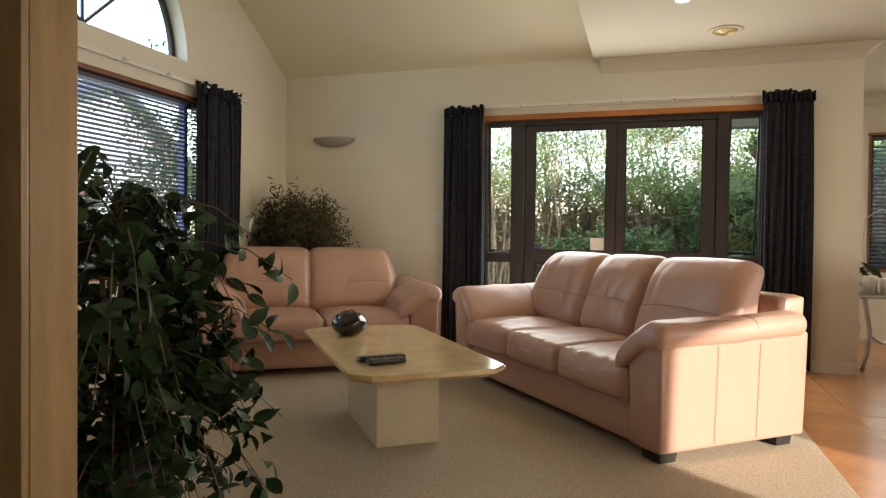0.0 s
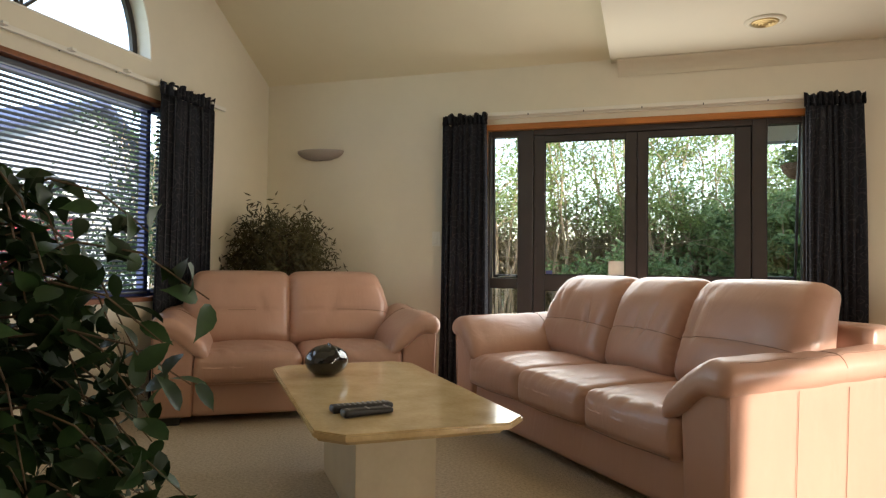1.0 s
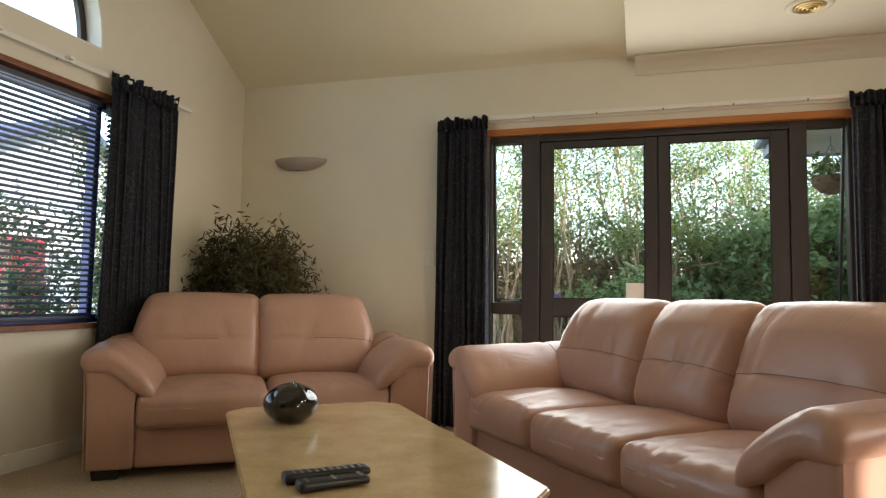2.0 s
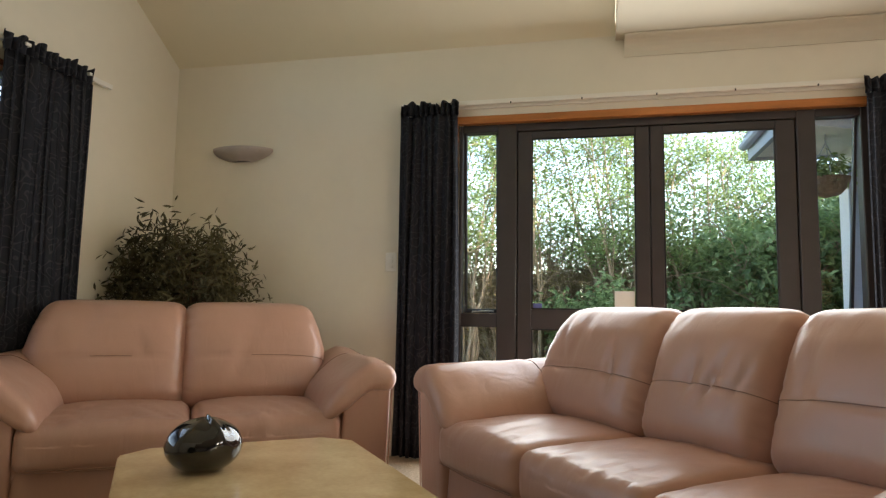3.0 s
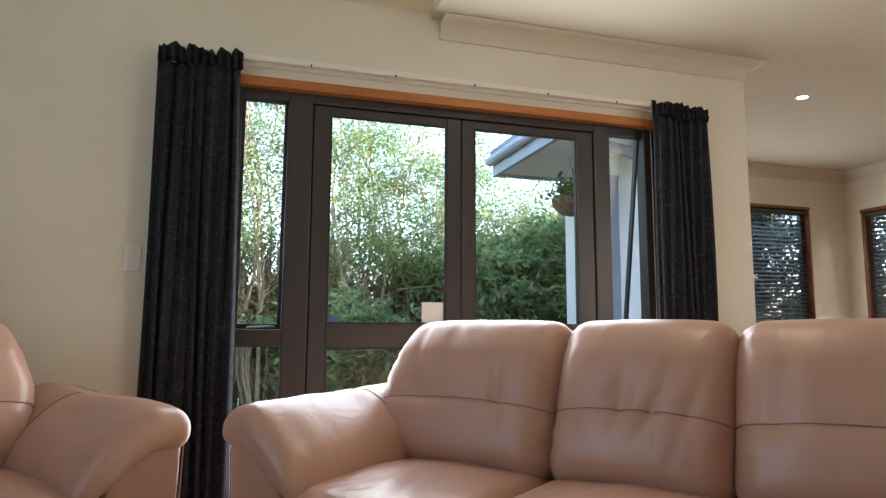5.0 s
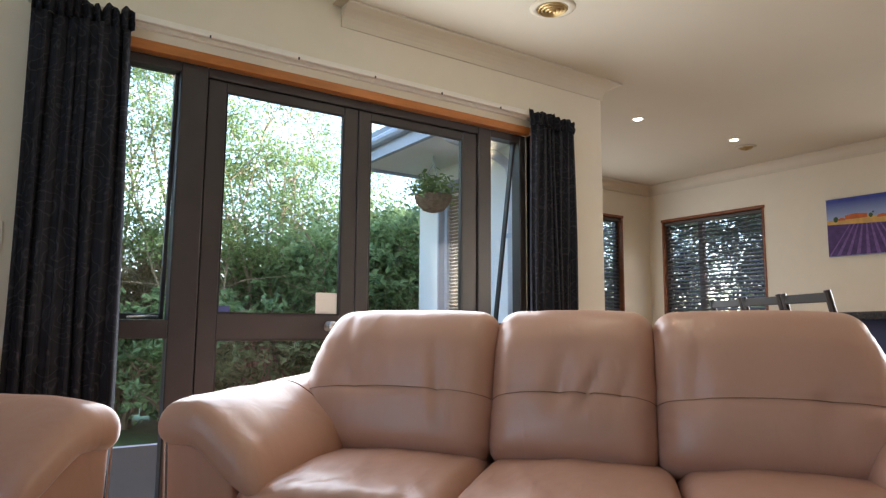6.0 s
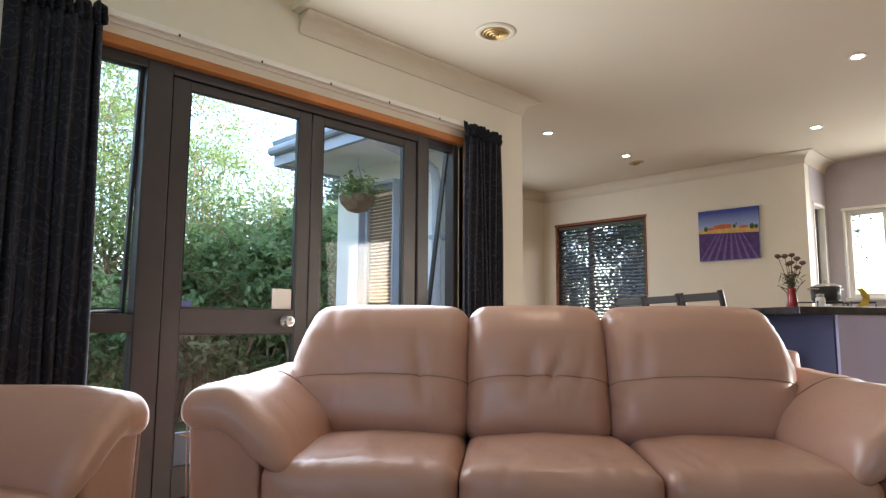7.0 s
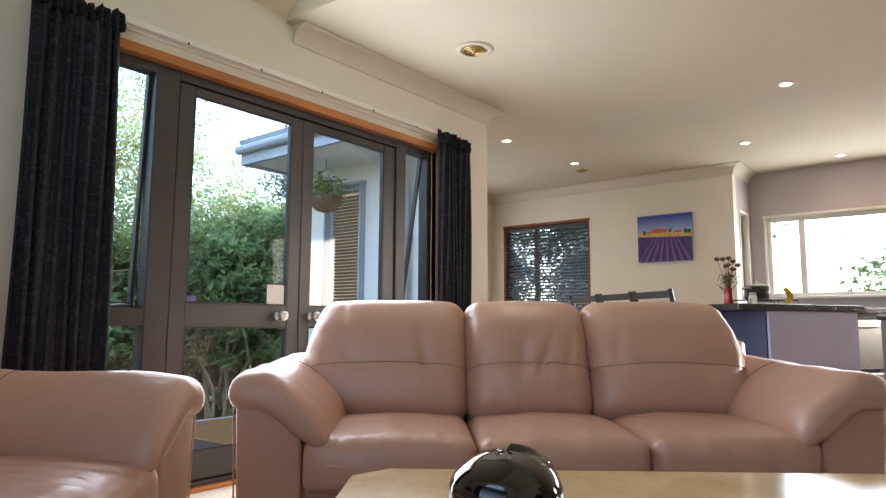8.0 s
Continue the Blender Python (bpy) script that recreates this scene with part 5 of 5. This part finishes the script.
# ---- indoor plants ----
def pot(parent, r, h, material):
    b = lathe([(r * 0.72, 0.0), (r * 0.80, h * 0.3), (r * 0.96, h * 0.9), (r * 1.04, h * 0.92), (r * 1.04, h), (r * 0.92, h), (r * 0.90, h * 0.88), (0.001, h * 0.87)], 28)
    return part("pot", b, material, parent, smooth=True)


ficus = thing("ficus_plant", "dark green weeping fig with glossy pointed leaves in a pot", "potted plant", pose(-1.80, 1.16, 0.012))
pot(ficus, 0.17, 0.30, mat("brown_pot", (0.09, 0.05, 0.03), 0.5))
rng = np.random.default_rng(11)
wood = bmesh.new()
twigs = []
for k in range(3):
    a = 2.1 * k
    tube(wood, [(0.02 * math.cos(a), 0.02 * math.sin(a), 0.26), (0.03 * math.cos(a + 1), 0.03 * math.sin(a + 1), 0.6), (0.05 * math.cos(a + 2), 0.05 * math.sin(a + 2), 1.05)], 0.013, 7, 0.007)
for k in range(108):
    a = rng.uniform(0, 2 * math.pi)
    z0 = rng.uniform(0.30, 1.11)
    reach = rng.uniform(0.26, 0.50) * (1.0 if z0 < 0.95 else 0.72)
    rise = rng.uniform(0.02, 0.22)
    pts = []
    for f in (0, 0.25, 0.5, 0.75, 1.0):
        pts.append((reach * f * math.cos(a), reach * f * math.sin(a), z0 + rise * math.sin(f * 2.2) - 0.30 * f ** 2.2 * rng.uniform(0.8, 1.2)))
    tube(wood, pts, 0.004, 5, 0.0015)
    twigs.append(pts)
for z0, rise, reach, a in ((0.86, 0.16, 0.55, 0.18), (0.80, 0.14, 0.50, 0.05), (0.74, 0.10, 0.50, 0.25), (0.60, 0.10, 0.44, 0.0), (0.56, 0.08, 0.42, 0.3), (1.02, 0.12, 0.42, 0.2)):
    pts = [(reach * f * math.cos(a), reach * f * math.sin(a), z0 + rise * math.sin(f * 2.2) - 0.12 * f ** 2.2) for f in (0, 0.25, 0.5, 0.75, 1.0)]
    tube(wood, pts, 0.004, 5, 0.0015)
    twigs.append(pts)
part("trunk", wood, M_BARK, ficus)
spots, dirs = [], []
for pts in twigs:
    P = [np.array(p) for p in pts]
    for s in range(17):
        f = 0.25 + 0.75 * s / 16
        i = min(3, int(f * 4))
        p = P[i] + (P[i + 1] - P[i]) * (f * 4 - i)
        spots.append(p + rng.normal(0, 0.022, 3) + np.array([0, 0, -0.015]))
        dirs.append((P[i + 1] - P[i]))
spots, dirs = np.array(spots), np.array(dirs)
nrm = rng.normal(0, 0.55, (len(spots), 3)) + np.array([0, 0, 0.6]) + dirs * 3
spin = rng.uniform(0, 2 * math.pi, len(spots))
order = np.argsort(-(spots[:, 0] * 0.75 - spots[:, 1] * 0.25))
outer, rest = order[:260], order[260:]
me = oval_leaves(spots[rest], nrm[rest], spin[rest], rng.uniform(0.055, 0.09, len(rest)), 0.5)
me.materials.append(M_FICUS)
ob = tagged(new("foliage", me), "mass of dark green leaves", kind="stuff")
ob.parent = ficus
one = oval_leaves(np.zeros((1, 3)), np.array([[0.01, 0, 1.0]]), np.zeros(1), np.array([0.072]), 0.5)
M_FICUS_LEAF = mat("ficus_single_leaf", (0.022, 0.055, 0.016), 0.5, spec=0.3, vary=0.3, scale=9, per_object=0.4)
one.materials.append(M_FICUS_LEAF)
for i in outer:
    ob = new("leaf", one)
    ob.parent = ficus
    q = Vector(nrm[i]).to_track_quat("Z", "Y")
    ob.matrix_basis = Matrix.Translation(spots[i]) @ q.to_matrix().to_4x4() @ Matrix.Rotation(spin[i], 4, "Z") @ Matrix.Scale(rng.uniform(0.8, 1.2), 4)

palm = thing("corner_plant", "bushy dusty olive-green bamboo palm in the corner", "potted plant", pose(-3.22, 4.82, 0.012))
pot(palm, 0.15, 0.32, M_FOOT)
rng = np.random.default_rng(5)
wood, c, nrm, spin = bmesh.new(), [], [], []
for k in range(60):
    a, reach, h = rng.uniform(0, 2 * math.pi), rng.uniform(0.03, 0.25), rng.uniform(0.95, 1.38)
    pts = [(0.05 * math.cos(a) * f + reach * math.cos(a) * f ** 2, 0.05 * math.sin(a) * f + reach * math.sin(a) * f ** 2, 0.28 + (h - 0.28) * math.sin(f * math.pi / 2)) for f in (0, 0.35, 0.7, 1.0)]
    tube(wood, pts, 0.005, 5, 0.002)
    tip = np.array(pts[-1])
    for j in range(95):
        f = rng.uniform(0, 1)
        q = tip + np.array([0.14 * math.cos(a) * f, 0.14 * math.sin(a) * f, -0.34 * f ** 1.4]) + rng.normal(0, 0.045, 3)
        c.append(q)
        nrm.append(rng.normal(0, 0.8, 3) + np.array([math.cos(a) * 0.5, math.sin(a) * 0.5, 0.5]))
part("stem", wood, M_BARK, palm)
c, nrm = np.array(c), np.array(nrm)
c[:, 0] = np.maximum(c[:, 0], -0.42)
c[:, 1] = np.minimum(c[:, 1], 0.36)
me = leaf_mesh(c, nrm, rng.uniform(0, 6.3, len(c)), rng.uniform(0.04, 0.07, len(c)), 0.24)
me.materials.append(M_PALMLEAF)
ob = new("fronds", me)
ob.parent = palm

# ---- kitchen bar ----
BAR = pose(1.47, 3.28, 0, 0, 0, -31.0)
M_BAR_TOP = mat("dark_benchtop", (0.025, 0.022, 0.022), 0.25, vary=0.4, scale=30)
M_BAR_PANEL = mat("lilac_blue_panel", (0.33, 0.34, 0.50), 0.5, vary=0.05)
M_BAR_NAVY = mat("navy_panel", (0.035, 0.04, 0.10), 0.5, vary=0.05)
bar = thing("breakfast_bar", "breakfast bar with lilac-blue end panel and navy front", "kitchen bar", BAR)
part("carcass", boxed(0.006, 0.006, 0.09, 0.74, 1.9, 0.895), M_BAR_NAVY, bar)
part("end_panel", boxed(0.0, -0.016, 0.0, 0.75, 0.005, 0.895, bevel=0.002), M_BAR_PANEL, bar)
part("front_panel", boxed(-0.012, 0.006, 0.0, 0.005, 1.9, 0.895, bevel=0.002), M_BAR_NAVY, bar)
part("plinth", boxed(0.03, 0.03, 0.0, 0.70, 1.88, 0.09), M_BLACK_PLASTIC, bar)
wt = tagged(part("worktop", boxed(-0.26, -0.04, 0.896, 0.80, 1.95, 0.936, bevel=0.006), M_BAR_TOP), "dark speckled worktop on the breakfast bar", "worktop")
wt.matrix_world = BAR
dw = thing("dishwasher", "two-drawer stainless steel dishwasher in the kitchen", "dishwasher", BAR @ pose(0.80, 0.30, 0))
part("body", boxed(0.0, 0.03, 0.1, 0.60, 0.60, 0.89), M_BLACK_PLASTIC, dw)
for z0, z1 in ((0.12, 0.47), (0.50, 0.85)):
    f = part("drawer_front", boxed(0.004, 0.0, z0, 0.596, 0.03, z1, bevel=0.006), M_STEEL, dw)
    part("handle", tubed([(0.06, -0.002, z1 - 0.05), (0.10, -0.035, z1 - 0.05), (0.50, -0.035, z1 - 0.05), (0.54, -0.002, z1 - 0.05)], 0.010, 8), M_STEEL, f, smooth=True)
wt2 = tagged(part("worktop", boxed(0.805, 0.27, 0.896, 1.45, 0.95, 0.936, bevel=0.006), M_BAR_TOP), "dark worktop above the dishwasher", "worktop")
wt2.matrix_world = BAR
bench = thing("kitchen_bench", "kitchen bench cabinets below the window", "cabinet")
part("body", boxed(4.3, 1.2, 0.1, KX - 0.005, 4.15, 0.86), M_BAR_PANEL, bench)
part("plinth", boxed(4.36, 1.2, 0.0, KX - 0.005, 4.15, 0.1), M_BLACK_PLASTIC, bench)
for k in range(5):
    d = part("door", boxed(4.28, 1.22 + k * 0.585, 0.12, 4.299, 1.79 + k * 0.585, 0.85, bevel=0.003), M_BAR_PANEL, bench)
    part("handle", boxed(4.265, 1.40 + k * 0.585, 0.80, 4.279, 1.60 + k * 0.585, 0.815), M_STEEL, d)
tagged(part("worktop", boxed(4.26, 1.2, 0.862, KX - 0.005, 4.155, 0.90, bevel=0.005), M_BAR_TOP), "dark worktop below the kitchen window", "worktop")

BT = 0.937
vase = thing("vase", "red glass vase with dried flower heads on the bar", "vase", BAR @ pose(0.12, 0.43, BT))
part("body", lathe([(0.03, 0.0), (0.034, 0.01), (0.028, 0.06), (0.022, 0.11), (0.030, 0.125), (0.026, 0.125), (0.018, 0.11), (0.001, 0.02)], 20), mat("red_glass", (0.35, 0.015, 0.02), 0.1), vase, smooth=True)
rng = np.random.default_rng(3)
M_DRY = mat("dried_stem", (0.12, 0.07, 0.05), 0.9, vary=0.4, scale=40)
for k in range(9):
    a, q, h = rng.uniform(0, 6.3), rng.uniform(0.02, 0.10), rng.uniform(0.20, 0.36)
    st = part("stem", tubed([(0, 0, 0.10), (q * 0.4 * math.cos(a), q * 0.4 * math.sin(a), h * 0.6), (q * math.cos(a), q * math.sin(a), h)], 0.002, 5), M_DRY, vase)
    hd = lathe([(0.004, -0.012), (0.016, -0.004), (0.021, 0.004), (0.012, 0.013), (0.002, 0.015)], 9)
    for v in hd.verts:
        v.co *= 1 + 0.25 * wrinkle(v.co, (90, 90, 90), k)
    bmesh.ops.translate(hd, verts=hd.verts[:], vec=(q * math.cos(a), q * math.sin(a), h))
    part("flower_head", hd, M_DRY, st)
c = rng.normal(0, 1, (60, 3)) * np.array([0.025, 0.025, 0.03]) + np.array([0, 0, 0.17])
me = leaf_mesh(c, rng.normal(0, 1, (60, 3)), rng.uniform(0, 6.3, 60), rng.uniform(0.04, 0.08, 60), 0.12)
me.materials.append(M_PALMLEAF)
ob = new("grass", me)
ob.parent = vase
hob = thing("cooktop", "steel gas cooktop with black pan stands on the bar", "cooktop", BAR @ pose(0.37, 0.38, BT))
part("tray", boxed(-0.22, -0.20, 0, 0.22, 0.20, 0.012, bevel=0.004), M_STEEL, hob)
for x in (-0.12, 0.12):
    part("pan_stand", tubed([(x - 0.09, -0.1, 0.012), (x - 0.09, -0.1, 0.04), (x + 0.09, 0.1, 0.04), (x + 0.09, 0.1, 0.012)], 0.005, 6), M_BLACK_PLASTIC, hob)
    part("pan_stand", tubed([(x - 0.09, 0.1, 0.012), (x - 0.09, 0.1, 0.04), (x + 0.09, -0.1, 0.04), (x + 0.09, -0.1, 0.012)], 0.005, 6), M_BLACK_PLASTIC, hob)
panp = thing("saucepan", "black lidded saucepan on the cooktop", "saucepan", BAR @ pose(0.30, 0.36, BT + 0.046))
part("body", lathe([(0.07, 0.0), (0.078, 0.01), (0.08, 0.085), (0.076, 0.085), (0.074, 0.012), (0.001, 0.008)], 24), M_BLACK_PLASTIC, panp, smooth=True)
part("lid", lathe([(0.081, 0.086), (0.081, 0.09), (0.04, 0.104), (0.012, 0.108), (0.012, 0.124), (0.001, 0.126)], 24), M_STEEL, panp, smooth=True)
for sx in (-1, 1):
    part("handle", tubed([(sx * 0.078, -0.03, 0.07), (sx * 0.108, -0.02, 0.072), (sx * 0.108, 0.02, 0.072), (sx * 0.078, 0.03, 0.07)], 0.006, 6), M_STEEL, panp)
ban = thing("bananas", "small bunch of ripe yellow bananas on the bar", "bananas", BAR @ pose(0.47, 0.30, BT))
M_BANANA = mat("banana_skin", (0.62, 0.40, 0.04), 0.5, vary=0.15)
for k in range(4):
    bend = [(0.045 * math.sin(math.pi * f) + 0.012 * k, 0.020 * k - 0.03, 0.012 + 0.11 * f) for f in (0.0, 0.2, 0.4, 0.6, 0.8, 1.0)]
    part("banana", tubed(bend, 0.014, 7, 0.007), M_BANANA, ban, smooth=True)
jar = thing("jar", "small white jar on the bar beside the vase", "jar", BAR @ pose(0.20, 0.30, BT))
part("body", lathe([(0.022, 0), (0.026, 0.01), (0.026, 0.06), (0.02, 0.068), (0.001, 0.068)], 16), M_TRIM, jar, smooth=True)
part("lid", lathe([(0.021, 0.0685), (0.022, 0.085), (0.001, 0.087)], 16), M_STEEL, jar, smooth=True)

# bar stools
M_STOOL = mat("black_stool_wood", (0.016, 0.014, 0.014), 0.35)
stool = thing("bar_stool", "black ladder-back bar stool at the breakfast bar", "bar stool", BAR @ pose(-0.29, 0.42, 0), "bar stools")
for sx in (-1, 1):
    for sy in (-1, 1):
        part("leg", tubed([(sx * 0.19, sy * 0.18, 0.0), (sx * 0.165, sy * 0.165, 0.64)], 0.015, 8), M_STOOL, stool)
part("seat", boxed(-0.19, -0.19, 0.64, 0.19, 0.19, 0.675, bevel=0.012), M_STOOL, stool)
for sy in (-1, 1):
    part("back_post", tubed([(-0.17, sy * 0.175, 0.675), (-0.19, sy * 0.178, 0.85), (-0.235, sy * 0.18, 1.03)], 0.016, 8), M_STOOL, stool)
for z, x in ((0.80, -0.185), (0.90, -0.20), (1.0, -0.228)):
    part("back_slat", boxed(x - 0.009, -0.17, z - 0.025, x + 0.009, 0.17, z + 0.02, bevel=0.005), M_STOOL, stool)
for z, sy in ((0.25, -1), (0.25, 1)):
    part("stretcher", tubed([(-0.18, sy * 0.175, z), (0.18, sy * 0.175, z)], 0.010, 6), M_STOOL, stool)
for k in (1, 2):
    copy_thing(stool, BAR @ pose(-0.29, 0.42 + 0.40 * k, 0))

# ---- side table in the dining room ----
st = thing("side_table", "glass-topped side table with curved pale metal legs", "side table", pose(1.58, 5.62, 0))
M_PALE_METAL = mat("pale_metal", (0.62, 0.60, 0.58), 0.35, metal=0.7)
part("top", boxed(-0.26, -0.22, 0.585, 0.30, 0.22, 0.597, bevel=0.004), glass("table_glass", (0.75, 0.85, 0.82)), st)
part("rim", tubed([(-0.26, -0.22, 0.578), (0.30, -0.22, 0.578), (0.30, 0.22, 0.578), (-0.26, 0.22, 0.578), (-0.26, -0.22, 0.578)], 0.010, 8), M_PALE_METAL, st)
for sx in (-0.22, 0.26):
    for sy in (-0.19, 0.19):
        part("leg", tubed([(sx, sy, 0.575), (sx * 0.9, sy * 0.9, 0.45), (sx * 0.75, sy * 0.75, 0.30), (sx * 0.85, sy * 0.85, 0.13), (sx * 1.05, sy * 1.05, 0.0)], 0.017, 8), M_PALE_METAL, st, smooth=True)
part("stretcher", tubed([(-0.17, -0.15, 0.27), (-0.05, -0.06, 0.20), (0.02, 0.0, 0.22), (0.10, 0.06, 0.20), (0.2, 0.15, 0.27)], 0.012, 8), M_PALE_METAL, st, smooth=True)
for k, (x, y, r, h) in enumerate(((1.42, 5.52, 0.050, 0.14), (1.56, 5.50, 0.075, 0.125))):
    cd = thing("candle", "thick white pillar candle on the side table", "candle", pose(x, y, 0.598), "pillar candles")
    part("wax", lathe([(r, 0.0), (r, h - 0.005), (r - 0.005, h), (r * 0.6, h - 0.006), (0.001, h - 0.008)], 24), mat("white_wax", (0.80, 0.78, 0.76), 0.5, vary=0.03), cd, smooth=True)
    part("wick", tubed([(0, 0, h - 0.01), (0.001, 0, h + 0.008)], 0.0015, 5), M_BLACK_PLASTIC, cd)
lampd = thing("reading_lamp", "slim chrome gooseneck reading lamp on the side table", "lamp", pose(1.46, 5.70, 0.598))
part("base", lathe([(0.06, 0), (0.06, 0.012), (0.012, 0.02), (0.001, 0.021)], 20), M_STEEL, lampd, smooth=True)
part("arm", tubed([(0, 0, 0.02), (-0.05, 0, 0.35), (-0.04, -0.02, 0.60), (0.06, -0.03, 0.67), (0.14, -0.05, 0.655)], 0.006, 8), M_STEEL, lampd, smooth=True)
part("shade", tubed([(0.13, -0.05, 0.66), (0.20, -0.06, 0.615)], 0.014, 10, 0.028), M_STEEL, lampd, smooth=True)
orch = thing("leaf_plant", "small dark broad-leaved plant on the side table", "potted plant", pose(1.42, 5.66, 0.598))
pot(orch, 0.05, 0.09, M_TRIM)
me = leaf_mesh(np.array([[0, 0, 0.14], [0.05, -0.02, 0.18], [-0.04, 0.03, 0.16]]), np.array([[0.4, -0.8, 0.4], [0.1, -0.9, 0.5], [-0.6, -0.5, 0.5]]), np.array([1.2, 0.9, 2.0]), np.array([0.18, 0.20, 0.15]), 0.35)
me.materials.append(M_FICUS)
ob = new("leaves", me)
ob.parent = orch
